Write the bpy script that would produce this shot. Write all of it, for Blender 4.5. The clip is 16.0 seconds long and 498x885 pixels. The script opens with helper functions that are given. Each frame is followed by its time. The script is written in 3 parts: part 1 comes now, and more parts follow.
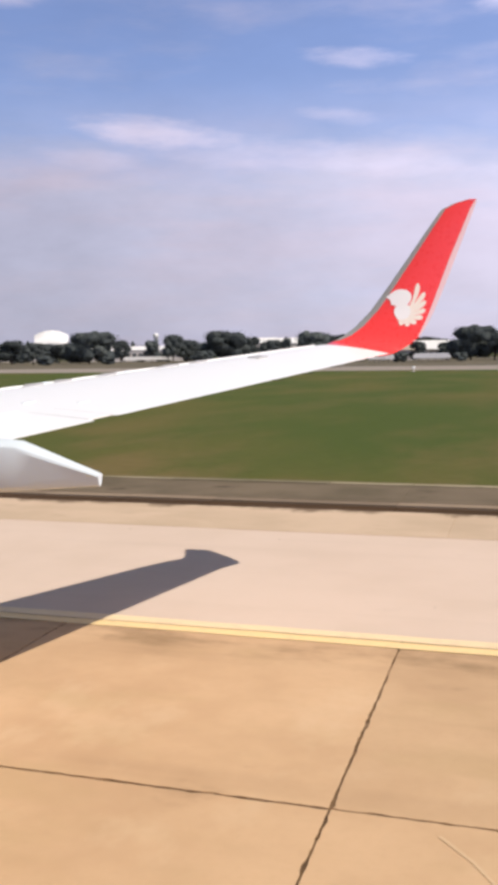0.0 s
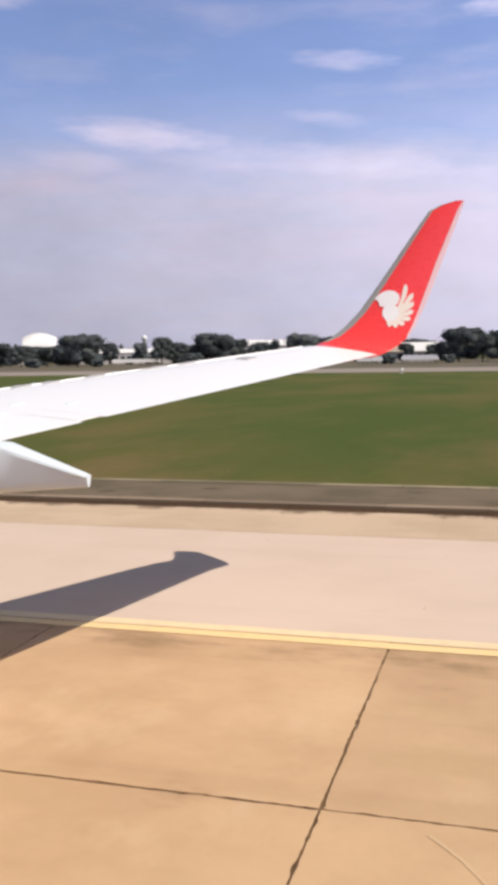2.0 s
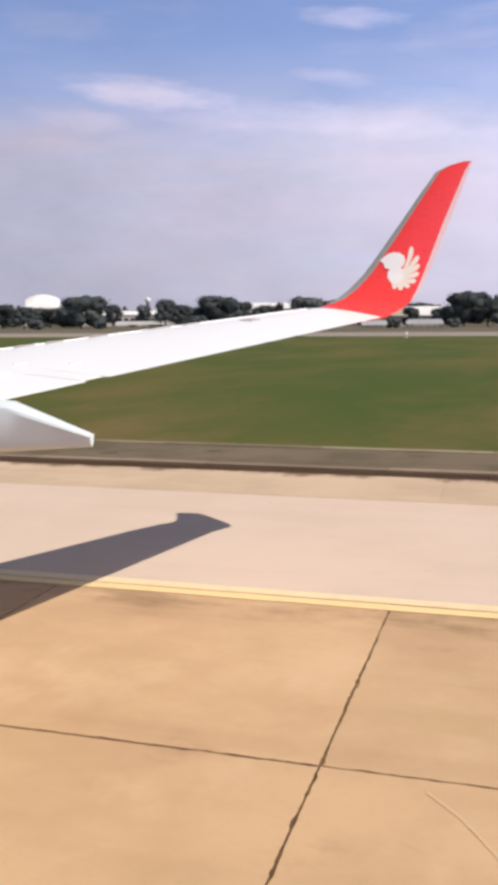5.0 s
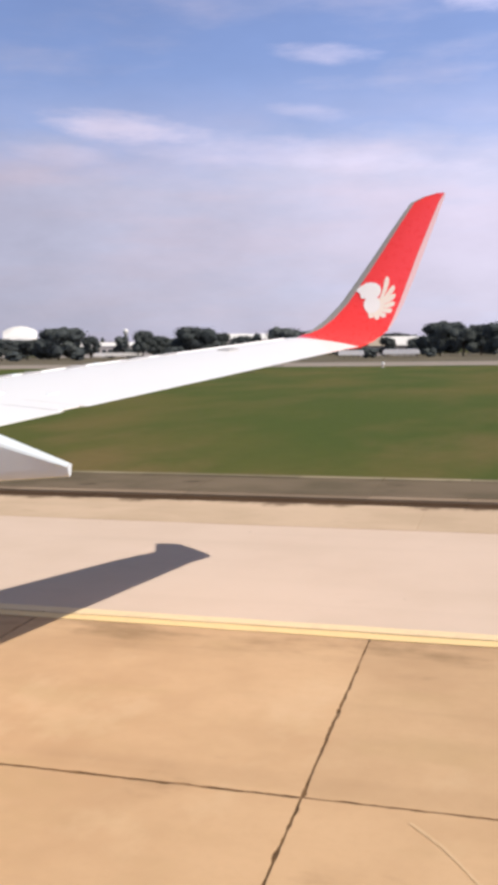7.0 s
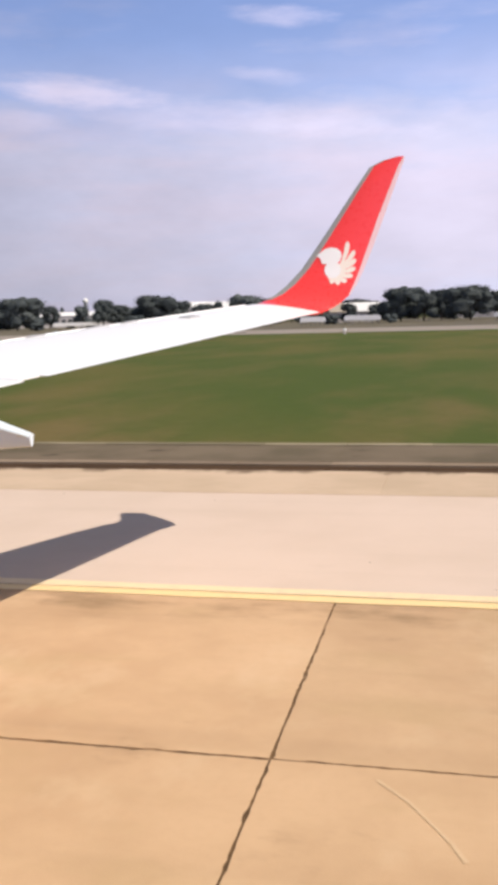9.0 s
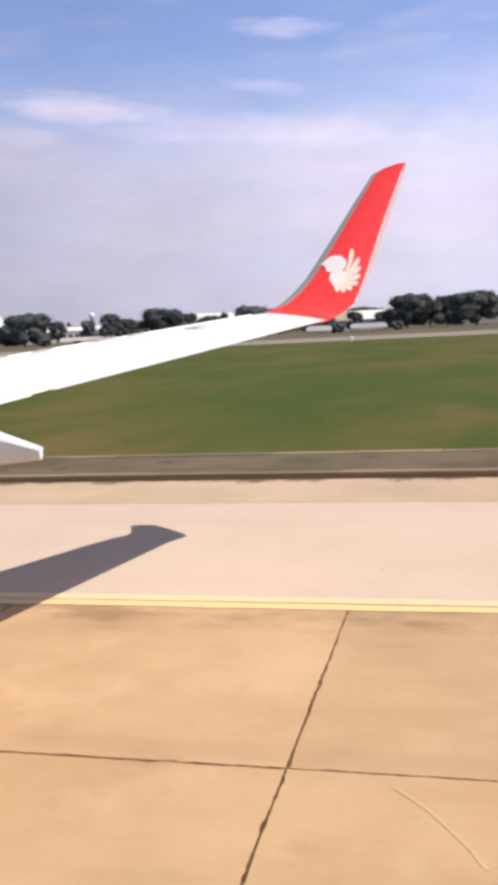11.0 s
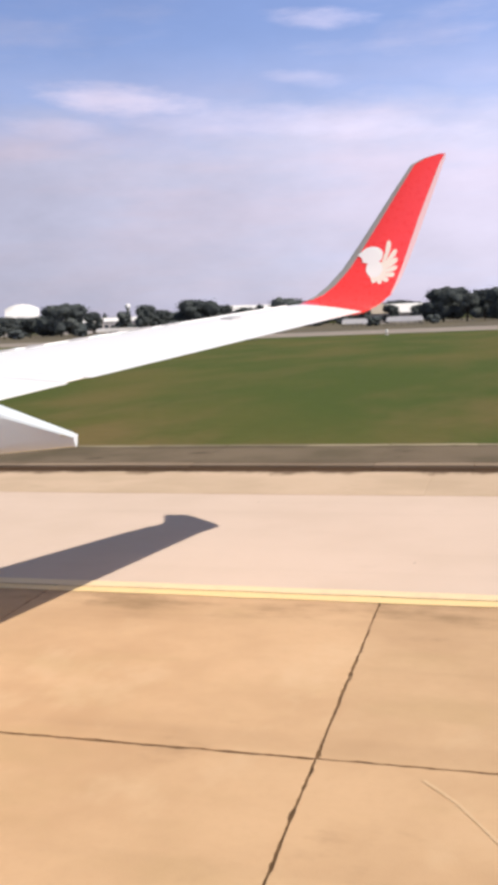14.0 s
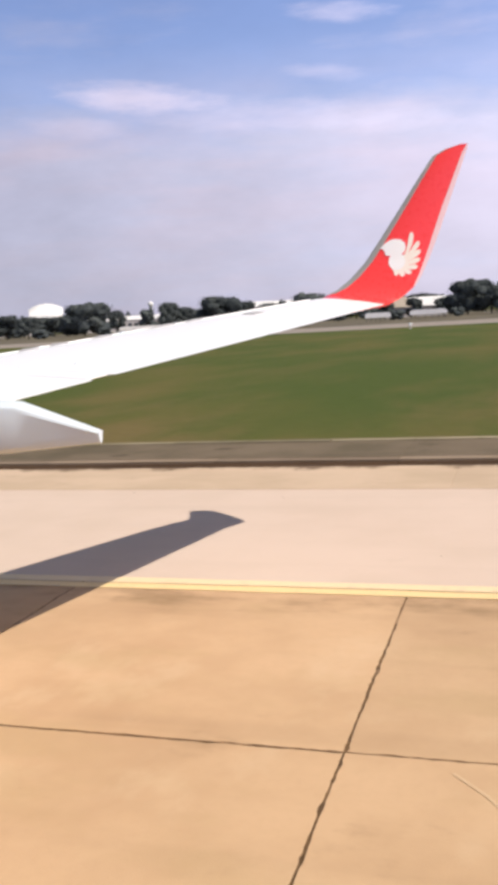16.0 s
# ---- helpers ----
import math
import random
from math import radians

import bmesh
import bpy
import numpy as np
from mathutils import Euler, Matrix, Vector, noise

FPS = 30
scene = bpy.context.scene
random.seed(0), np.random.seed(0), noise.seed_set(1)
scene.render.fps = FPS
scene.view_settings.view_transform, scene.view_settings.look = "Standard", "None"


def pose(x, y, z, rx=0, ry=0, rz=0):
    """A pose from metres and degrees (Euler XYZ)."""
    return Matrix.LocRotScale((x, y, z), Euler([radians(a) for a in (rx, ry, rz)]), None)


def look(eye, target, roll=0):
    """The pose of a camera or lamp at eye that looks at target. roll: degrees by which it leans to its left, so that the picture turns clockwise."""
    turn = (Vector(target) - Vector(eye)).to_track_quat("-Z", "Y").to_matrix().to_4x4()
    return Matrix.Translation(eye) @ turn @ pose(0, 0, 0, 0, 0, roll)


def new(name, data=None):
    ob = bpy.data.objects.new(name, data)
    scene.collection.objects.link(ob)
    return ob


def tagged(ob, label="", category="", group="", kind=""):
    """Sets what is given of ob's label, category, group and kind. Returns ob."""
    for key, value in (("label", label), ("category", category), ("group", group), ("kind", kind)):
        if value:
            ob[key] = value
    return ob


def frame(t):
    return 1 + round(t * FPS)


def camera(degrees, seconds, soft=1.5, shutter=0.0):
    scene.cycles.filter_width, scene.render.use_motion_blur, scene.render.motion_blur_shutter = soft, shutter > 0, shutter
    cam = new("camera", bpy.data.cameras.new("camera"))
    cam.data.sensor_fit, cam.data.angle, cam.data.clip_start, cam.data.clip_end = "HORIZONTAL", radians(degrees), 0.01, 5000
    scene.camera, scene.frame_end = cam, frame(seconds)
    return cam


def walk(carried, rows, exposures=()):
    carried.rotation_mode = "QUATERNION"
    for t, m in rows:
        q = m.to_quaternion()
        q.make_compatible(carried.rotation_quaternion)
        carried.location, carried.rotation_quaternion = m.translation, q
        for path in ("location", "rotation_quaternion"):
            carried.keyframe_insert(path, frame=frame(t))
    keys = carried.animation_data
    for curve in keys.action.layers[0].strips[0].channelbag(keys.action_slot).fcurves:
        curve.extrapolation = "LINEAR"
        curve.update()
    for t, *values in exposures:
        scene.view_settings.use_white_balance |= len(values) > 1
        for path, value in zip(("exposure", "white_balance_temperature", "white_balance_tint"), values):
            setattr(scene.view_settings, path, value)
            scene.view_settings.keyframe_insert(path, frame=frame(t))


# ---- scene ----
EXPOSURES = [(0, -0.11), (3, -0.14), (7, -0.115), (10.5, 0.0), (16, -0.03)]
SKY_TINT = (1.64, 1.47, 1.72)
SKY_LOW = (7.05, 6.6, 8.25)
SKY_THIN = (6.55, 6.85, 9.1)
SKY_CLOUD = (8.3, 7.4, 9.15)
SKY_HIGH = (0.40, 0.72, 0.66)
SKY_BRIGHT = (9.6, 8.8, 11.2)
CLOUDS = [
    (-0.385, 0.226, 0.085, 0.015, 0.85), (-0.195, 0.199, 0.15, 0.016, 0.5), (-0.172, 0.293, 0.05, 0.009, 0.5),
    (-0.195, 0.240, 0.04, 0.008, 0.35), (-0.31, 0.203, 0.07, 0.011, 0.35), (-0.02, 0.33, 0.04, 0.009, 0.6),
    (-0.56, 0.35, 0.05, 0.012, 0.5), (-0.46, 0.20, 0.05, 0.010, 0.4),
]
cam = camera(30.01, 16.0, soft=5.0, shutter=0.0)

# seconds, eye height, turn to the left, tilt, lean
VIEWS = [
    (0.0, 3.960, 16.75, -5.49, -0.76), (0.5, 3.956, 16.28, -4.77, -0.74), (1.0, 3.953, 15.76, -4.87, -0.71),
    (1.5, 3.949, 15.88, -4.49, -0.63), (2.0, 3.945, 16.06, -5.36, -0.89), (2.5, 3.941, 16.37, -5.95, -0.93),
    (3.0, 3.938, 16.14, -6.99, -0.18), (3.5, 3.934, 16.45, -7.20, 0.47), (3.7, 3.932, 16.64, -7.60, 0.55),
    (5.8, 3.917, 16.31, -7.52, -1.17), (6.0, 3.915, 16.41, -7.01, -1.13), (6.5, 3.911, 16.02, -6.24, -1.12),
    (7.0, 3.907, 14.93, -5.75, -0.76), (7.5, 3.904, 14.00, -7.15, -0.89), (8.0, 3.900, 13.28, -7.83, -0.88),
    (10.5, 3.881, 12.55, -7.48, -2.41), (11.0, 3.877, 13.23, -7.09, -2.88), (11.5, 3.874, 13.34, -8.20, -2.36),
    (12.0, 3.870, 13.42, -9.15, -1.84), (12.5, 3.866, 14.27, -8.41, -2.09), (13.0, 3.862, 15.19, -7.95, -2.03),
    (13.5, 3.859, 15.72, -7.58, -2.40), (14.0, 3.855, 15.34, -7.47, -2.38), (14.5, 3.851, 14.80, -7.39, -2.71),
    (15.0, 3.847, 15.19, -7.09, -3.60), (15.5, 3.844, 16.13, -7.29, -3.50), (16.0, 3.840, 16.87, -7.64, -3.34),
]


def eye_pose(h, turn, tilt, lean):
    a, b = radians(turn), radians(tilt)
    eye = Vector((0, 0, h))
    return look(eye, eye + Vector((-math.sin(a) * math.cos(b), math.cos(a) * math.cos(b), math.sin(b))), lean)


walk(cam, [(t, eye_pose(h, a, b, c)) for t, h, a, b, c in VIEWS], EXPOSURES)

# ---- daylight ----
SUN = Vector((0.822, -0.195, 1.0)).normalized()
sun = new("sun", bpy.data.lights.new("sun", "SUN"))
sun.data.energy, sun.data.angle, sun.data.color = 5.0, radians(0.5), (1.0, 0.90, 0.78)
sun.matrix_basis = look(SUN * 50, (0, 0, 0))


class Nodes:
    """Short hand for a node tree."""

    def __init__(self, tree):
        self.tree = tree
        tree.nodes.clear()

    def add(self, kind, **values):
        n = self.tree.nodes.new(kind)
        for key, value in values.items():
            if key in n.inputs:
                if isinstance(value, bpy.types.NodeSocket):
                    self.tree.links.new(value, n.inputs[key])
                else:
                    n.inputs[key].default_value = value
        return n

    def join(self, a, b):
        self.tree.links.new(a, b)

    def math(self, op, a, b=0.0, clamp=False):
        n = self.tree.nodes.new("ShaderNodeMath")
        n.operation, n.use_clamp = op, clamp
        for i, v in enumerate((a, b)):
            if isinstance(v, bpy.types.NodeSocket):
                self.join(v, n.inputs[i])
            else:
                n.inputs[i].default_value = v
        return n.outputs[0]

    def mix(self, fac, a, b, blend="MIX"):
        n = self.tree.nodes.new("ShaderNodeMix")
        n.data_type, n.blend_type = "RGBA", blend
        for i, v in ((0, fac), (6, a), (7, b)):
            if isinstance(v, bpy.types.NodeSocket):
                self.join(v, n.inputs[i])
            else:
                n.inputs[i].default_value = v if i == 0 else (*v, 1.0)
        return n.outputs[2]

    def noise(self, vector, scale, detail=3.0, rough=0.55):
        n = self.add("ShaderNodeTexNoise", Scale=scale, Detail=detail, Roughness=rough)
        if vector is not None:
            self.join(vector, n.inputs["Vector"])
        return n.outputs["Fac"]

    def span(self, value, lo, hi):
        n = self.tree.nodes.new("ShaderNodeMapRange")
        n.interpolation_type = "SMOOTHSTEP"
        self.join(value, n.inputs[0])
        n.inputs[1].default_value, n.inputs[2].default_value = lo, hi
        return n.outputs[0]

    def stretch(self, vector, sx, sy, sz, off=(0, 0, 0)):
        n = self.tree.nodes.new("ShaderNodeMapping")
        self.join(vector, n.inputs[0])
        n.inputs["Scale"].default_value = (sx, sy, sz)
        n.inputs["Location"].default_value = off
        return n.outputs[0]


def make_sky():
    world = bpy.data.worlds.new("sky")
    scene.world = world
    world.use_nodes = True
    n = Nodes(world.node_tree)
    sky = n.tree.nodes.new("ShaderNodeTexSky")
    sky.sky_type, sky.sun_disc = "NISHITA", False
    sky.sun_elevation = math.asin(SUN.z)
    sky.sun_rotation = math.atan2(SUN.x, SUN.y)
    sky.air_density, sky.dust_density, sky.ozone_density = 1.0, 1.6, 2.5
    way = n.tree.nodes.new("ShaderNodeTexCoord").outputs["Generated"]
    sep = n.add("ShaderNodeSeparateXYZ")
    n.join(way, sep.inputs[0])
    x, y, z = sep.outputs
    # bearing from straight ahead and height over the horizon, both as plain angles
    az = n.math("ARCTAN2", x, y)
    el = n.math("ARCSINE", z)
    com = n.add("ShaderNodeCombineXYZ")
    n.join(az, com.inputs[0])
    n.join(el, com.inputs[1])
    uv = com.outputs[0]
    # soft veil of haze that thickens downwards
    veil_noise = n.noise(n.stretch(uv, 5, 16, 1, (3.1, 0.4, 0)), 1.0, 5.0, 0.55)
    low = n.span(el, 0.30, 0.12)
    veil = n.math("MULTIPLY", low, n.span(veil_noise, 0.10, 0.70))
    veil = n.math("MAXIMUM", veil, n.math("MULTIPLY", n.span(n.math("ADD", el, n.math("MULTIPLY", n.math("SUBTRACT", veil_noise, 0.5), 0.10)), 0.24, 0.165), 0.92))
    wisp = n.span(n.noise(n.stretch(uv, 4.5, 21, 1, (0.7, 2.2, 0)), 1.0, 6.0, 0.6), 0.42, 0.86)
    wisp = n.math("MULTIPLY", wisp, 0.40)
    cover = n.math("MAXIMUM", veil, wisp)
    rag = n.noise(n.stretch(uv, 11, 48, 1), 1.0, 6.0, 0.62)
    lumps = None
    # single flat clouds: bearing, height, half length, half height, weight
    for ca, ce, la, le, w in CLOUDS:
        da = n.math("DIVIDE", n.math("SUBTRACT", az, ca), la)
        de = n.math("DIVIDE", n.math("ADD", n.math("SUBTRACT", el, ce), n.math("MULTIPLY", n.math("SUBTRACT", az, ca), 0.09)), le)
        r = n.math("ADD", n.math("MULTIPLY", da, da), n.math("MULTIPLY", de, de))
        r = n.math("ADD", r, n.math("MULTIPLY", n.math("SUBTRACT", rag, 0.5), 4.2))
        single = n.math("MULTIPLY", n.span(r, 1.7, -0.7), w)
        lumps = single if lumps is None else n.math("MAXIMUM", lumps, single)
    white = n.mix(n.span(el, 0.02, 0.20), SKY_LOW, SKY_CLOUD)
    mottle = n.noise(n.stretch(uv, 9, 20, 1, (5.0, 1.0, 0)), 1.0, 5.0, 0.6)
    # haze is brighter towards the sun's side
    lit = n.math("ADD", n.math("MULTIPLY", n.math("MINIMUM", n.span(az, -0.75, 0.9), 0.42), 0.85), n.math("MULTIPLY", mottle, 0.25))
    # thin places in the haze, where the blue shows through
    thin_haze = n.span(n.noise(n.stretch(uv, 2.6, 13, 1, (1.7, 6.3, 0)), 1.0, 5.0, 0.62), 0.38, 0.62)
    white = n.mix(n.math("MULTIPLY", thin_haze, 0.6), white, SKY_THIN)
    white = n.mix(1.0, white, n.math("ADD", lit, 0.45), "MULTIPLY")
    col = n.mix(1.0, sky.outputs[0], SKY_TINT, "MULTIPLY")
    col = n.mix(1.0, col, n.math("ADD", n.math("MULTIPLY", lit, 0.55), 0.72), "MULTIPLY")
    col = n.mix(cover, col, white)
    bright = n.mix(1.0, SKY_BRIGHT, n.math("ADD", lit, 0.46), "MULTIPLY")
    col = n.mix(lumps, col, bright)
    # unseen upper sky, darkened and greened in patches to set the shadows' fill light
    high = n.math("MULTIPLY", n.span(el, 0.38, 0.75), n.span(n.noise(n.stretch(way, 2.2, 2.2, 2.2), 1.0, 5.0, 0.6), 0.12, 0.45))
    col = n.mix(n.math("MULTIPLY", high, 0.92), col, SKY_HIGH)
    bg = n.add("ShaderNodeBackground", Strength=0.12)
    n.join(col, bg.inputs[0])
    out = n.add("ShaderNodeOutputWorld")
    n.join(bg.outputs[0], out.inputs[0])


make_sky()


# ---- materials ----
def surface(name, build):
    mat = bpy.data.materials.new(name)
    mat.use_nodes = True
    n = Nodes(mat.node_tree)
    bsdf = n.add("ShaderNodeBsdfPrincipled")
    out = n.add("ShaderNodeOutputMaterial")
    n.join(bsdf.outputs[0], out.inputs[0])
    build(n, bsdf)
    return mat


def bump(n, bsdf, height, strength, distance):
    b = n.add("ShaderNodeBump", Strength=strength, Distance=distance)
    n.join(height, b.inputs["Height"])
    n.join(b.outputs[0], bsdf.inputs["Normal"])


def place(n):
    return n.tree.nodes.new("ShaderNodeNewGeometry").outputs["Position"]


def concrete(name, base, dark, stain, rough=0.9, stains=0.55, tone=0.05, tyre=None, fringe=None):
    def build(n, bsdf):
        p = place(n)
        rnd = n.tree.nodes.new("ShaderNodeObjectInfo").outputs["Random"]
        big = n.span(n.noise(p, 0.32, 4.0, 0.6), 0.35, 0.72)
        fine = n.noise(p, 9.0, 5.0, 0.65)
        col = n.mix(big, base, dark)
        col = n.mix(n.math("MULTIPLY", n.span(fine, 0.35, 0.8), 0.22), col, dark)
        spots = n.span(n.noise(n.stretch(p, 0.55, 0.95, 1, (4, 7, 0)), 1.0, 5.0, 0.62), 0.60, 0.80)
        col = n.mix(n.math("MULTIPLY", spots, stains), col, stain)
        streak = n.span(n.noise(n.stretch(p, 0.10, 1.6, 1, (0, 3, 0)), 1.0, 3.0, 0.5), 0.5, 0.8)
        col = n.mix(n.math("MULTIPLY", streak, 0.18), col, stain)
        if fringe:
            # dirt washed out of the gutter over the outer edge
            sep = n.add("ShaderNodeSeparateXYZ")
            n.join(p, sep.inputs[0])
            rag = n.noise(n.stretch(p, 0.8, 0.5, 1, (3, 1, 0)), 1.0, 6.0, 0.7)
            reach = n.math("ADD", sep.outputs[1], n.math("MULTIPLY", n.math("SUBTRACT", rag, 0.5), 3.0))
            col = n.mix(n.math("MULTIPLY", n.span(reach, 22.35, 22.95), 0.75), col, fringe)
        if tyre:
            # smudges of dirt washed along the painted edge line
            sep = n.add("ShaderNodeSeparateXYZ")
            n.join(p, sep.inputs[0])
            band = n.math("MULTIPLY", n.math("MULTIPLY", n.span(sep.outputs[1], 10.8, 11.8), n.span(sep.outputs[1], 12.3, 12.1)), n.span(n.noise(n.stretch(p, 0.45, 1.0, 1, (8, 2, 0)), 1.0, 5.0, 0.65), 0.46, 0.68))
            col = n.mix(n.math("MULTIPLY", band, 0.6), col, tyre)
            pale = n.span(n.noise(n.stretch(p, 0.7, 0.5, 1, (2, 9, 0)), 1.0, 6.0, 0.6), 0.52, 0.70)
            col = n.mix(n.math("MULTIPLY", pale, 0.36), col, (0.64, 0.475, 0.31))
            ochre = n.span(n.noise(n.stretch(p, 0.35, 0.6, 1, (11, 3, 0)), 1.0, 4.0, 0.6), 0.50, 0.68)
            col = n.mix(n.math("MULTIPLY", ochre, 0.35), col, (0.44, 0.315, 0.168))
            # oil spots
            oil = n.span(n.noise(n.stretch(p, 1.0, 1.0, 1, (17, 5, 0)), 0.9, 5.0, 0.7), 0.70, 0.80)
            col = n.mix(n.math("MULTIPLY", oil, 0.5), col, (0.16, 0.10, 0.055))
        val = n.math("ADD", n.math("MULTIPLY", rnd, 2 * tone), 1 - tone)
        hsv = n.add("ShaderNodeHueSaturation", Color=col, Value=val)
        n.join(hsv.outputs[0], bsdf.inputs["Base Color"])
        bsdf.inputs["Roughness"].default_value = rough
        bsdf.inputs["Specular IOR Level"].default_value = 0.12
        bump(n, bsdf, n.noise(p, 60.0, 3.0), 0.25, 0.01)
    return surface(name, build)


def filler(name, base, dark, dust):
    """Bitumen joint filler, dark and in places covered with pale dust."""
    def build(n, bsdf):
        p = place(n)
        col = n.mix(n.span(n.noise(p, 3.0, 4.0, 0.6), 0.35, 0.65), base, dark)
        col = n.mix(n.math("MULTIPLY", n.span(n.noise(n.stretch(p, 1, 1, 1, (6, 2, 0)), 1.1, 4.0, 0.65), 0.57, 0.66), 0.8), col, dust)
        n.join(col, bsdf.inputs["Base Color"])
        bsdf.inputs["Roughness"].default_value = 0.9
    return surface(name, build)


def paint(name, base, worn, wear=0.35, rough=0.6, scale=3.0):
    def build(n, bsdf):
        p = place(n)
        w = n.span(n.noise(p, scale, 6.0, 0.65), 0.48, 0.72)
        f = n.span(n.noise(p, scale * 9, 3.0, 0.6), 0.5, 0.8)
        col = n.mix(n.math("MULTIPLY", w, wear), base, worn)
        col = n.mix(n.math("MULTIPLY", f, wear * 0.4), col, worn)
        n.join(col, bsdf.inputs["Base Color"])
        bsdf.inputs["Roughness"].default_value = rough
    return surface(name, build)


def gloss(name, base, dirt, rough=0.3, amount=0.15, metal=0.0, coat=0.0, scale=0.8):
    def build(n, bsdf):
        p = place(n)
        w = n.span(n.noise(n.stretch(p, 1.0, 0.35, 1.0), scale, 5.0, 0.6), 0.45, 0.8)
        f = n.noise(p, 14.0, 3.0, 0.6)
        col = n.mix(n.math("MULTIPLY", w, amount), base, dirt)
        n.join(col, bsdf.inputs["Base Color"])
        r = n.math("ADD", n.math("MULTIPLY", f, 0.07), rough - 0.035)
        n.join(r, bsdf.inputs["Roughness"])
        bsdf.inputs["Metallic"].default_value = metal
        bsdf.inputs["Coat Weight"].default_value = coat
    return surface(name, build)


def grassy(name, lush, dry, bare):
    def build(n, bsdf):
        p = place(n)
        wide = n.span(n.noise(n.stretch(p, 0.052, 0.024, 1, (1.3, 0.2, 0)), 1.0, 3.5, 0.55), 0.40, 0.64)
        mid = n.span(n.noise(n.stretch(p, 0.14, 0.055, 1, (2.6, 4.1, 0)), 1.0, 4.0, 0.58), 0.44, 0.66)
        fine = n.noise(n.stretch(p, 1.0, 1.6, 1), 1.5, 6.0, 0.7)
        sep = n.add("ShaderNodeSeparateXYZ")
        n.join(p, sep.inputs[0])
        edge = n.span(sep.outputs[1], 55.0, 27.0)
        col = n.mix(n.math("MULTIPLY", wide, 0.8), lush, dry)
        mixed = n.math("MULTIPLY", mid, n.math("ADD", n.math("MULTIPLY", edge, 0.50), 0.25))
        col = n.mix(mixed, col, bare)
        val = n.math("ADD", n.math("MULTIPLY", fine, 0.5), 0.75)
        hsv = n.add("ShaderNodeHueSaturation", Color=col, Value=val)
        n.join(hsv.outputs[0], bsdf.inputs["Base Color"])
        bsdf.inputs["Roughness"].default_value = 0.95
        bsdf.inputs["Specular IOR Level"].default_value = 0.1
        bump(n, bsdf, n.noise(p, 6.0, 5.0, 0.7), 0.5, 0.06)
    return surface(name, build)


def leafy(name, a, b):
    def build(n, bsdf):
        isl = n.tree.nodes.new("ShaderNodeNewGeometry").outputs["Random Per Island"]
        rnd = n.tree.nodes.new("ShaderNodeObjectInfo").outputs["Random"]
        col = n.mix(isl, a, b)
        hsv = n.add("ShaderNodeHueSaturation", Color=col, Value=n.math("ADD", n.math("MULTIPLY", rnd, 0.5), 0.75))
        n.join(hsv.outputs[0], bsdf.inputs["Base Color"])
        bsdf.inputs["Roughness"].default_value = 0.8
        bsdf.inputs["Specular IOR Level"].default_value = 0.04
    return surface(name, build)


M_SLAB = concrete("tan_concrete", (0.588, 0.400, 0.243), (0.472, 0.311, 0.183), (0.27, 0.180, 0.105), stains=0.6, tyre=(0.20, 0.13, 0.068))
M_SHOULDER = concrete("pale_concrete", (0.65, 0.517, 0.425), (0.605, 0.478, 0.385), (0.51, 0.40, 0.315), stains=0.35, tone=0.0)
M_STRIP = concrete("ochre_concrete", (0.57, 0.432, 0.312), (0.48, 0.362, 0.252), (0.30, 0.22, 0.145), stains=0.75, tone=0.06, fringe=(0.10, 0.062, 0.034))
M_FILL = filler("joint_filler", (0.165, 0.093, 0.039), (0.082, 0.045, 0.019), (0.42, 0.28, 0.165))
M_GUTTER = concrete("gutter_dirt", (0.080, 0.045, 0.022), (0.060, 0.035, 0.018), (0.13, 0.08, 0.042), stains=0.8, tone=0.12)
M_KERB = concrete("kerb_concrete", (0.27, 0.205, 0.145), (0.21, 0.155, 0.105), (0.10, 0.068, 0.042), stains=1.0, tone=0.14)
M_VERGE = concrete("verge_asphalt", (0.178, 0.138, 0.094), (0.118, 0.095, 0.060), (0.060, 0.046, 0.027), stains=1.0, tone=0.04)
M_EDGE = concrete("edge_concrete", (0.30, 0.25, 0.165), (0.20, 0.17, 0.105), (0.10, 0.095, 0.045), stains=1.0, tone=0.25)
M_ROAD = concrete("far_pavement", (0.33, 0.285, 0.245), (0.28, 0.245, 0.21), (0.22, 0.19, 0.16))
M_YELLOW = paint("yellow_paint", (0.88, 0.645, 0.31), (0.72, 0.51, 0.28), 0.5)
M_CREAM = paint("faded_paint", (0.86, 0.665, 0.40), (0.68, 0.51, 0.34), 0.55)
M_BLACK = paint("black_paint", (0.022, 0.018, 0.014), (0.10, 0.07, 0.045), 0.35)
M_SCRAPE = paint("pale_scrape", (0.60, 0.425, 0.26), (0.525, 0.352, 0.2), 1.0, 0.9, 4.0)
M_STONE = paint("dark_grit", (0.10, 0.065, 0.035), (0.2, 0.13, 0.08), 0.5, 0.9, 9.0)
M_PATCH = paint("grey_patch", (0.19, 0.15, 0.125), (0.25, 0.19, 0.14), 0.5)
M_GRASS = grassy("grass", (0.067, 0.091, 0.019), (0.118, 0.107, 0.030), (0.172, 0.121, 0.050))
M_DRY = grassy("dry_grass", (0.126, 0.112, 0.082), (0.155, 0.135, 0.092), (0.19, 0.15, 0.11))
M_WHITE = gloss("white_paint", (0.89, 0.89, 0.885), (0.78, 0.78, 0.77), 0.32, 0.2)
M_GREY = gloss("light_grey_paint", (0.66, 0.73, 0.775), (0.56, 0.63, 0.67), 0.5, 0.3)
M_RED = gloss("red_paint", (0.96, 0.062, 0.064), (0.88, 0.050, 0.054), 0.28, 0.3, coat=0.3)
M_EDGE_GREY = gloss("grey_edge_paint", (0.34, 0.34, 0.325), (0.26, 0.26, 0.25), 0.5, 0.3)
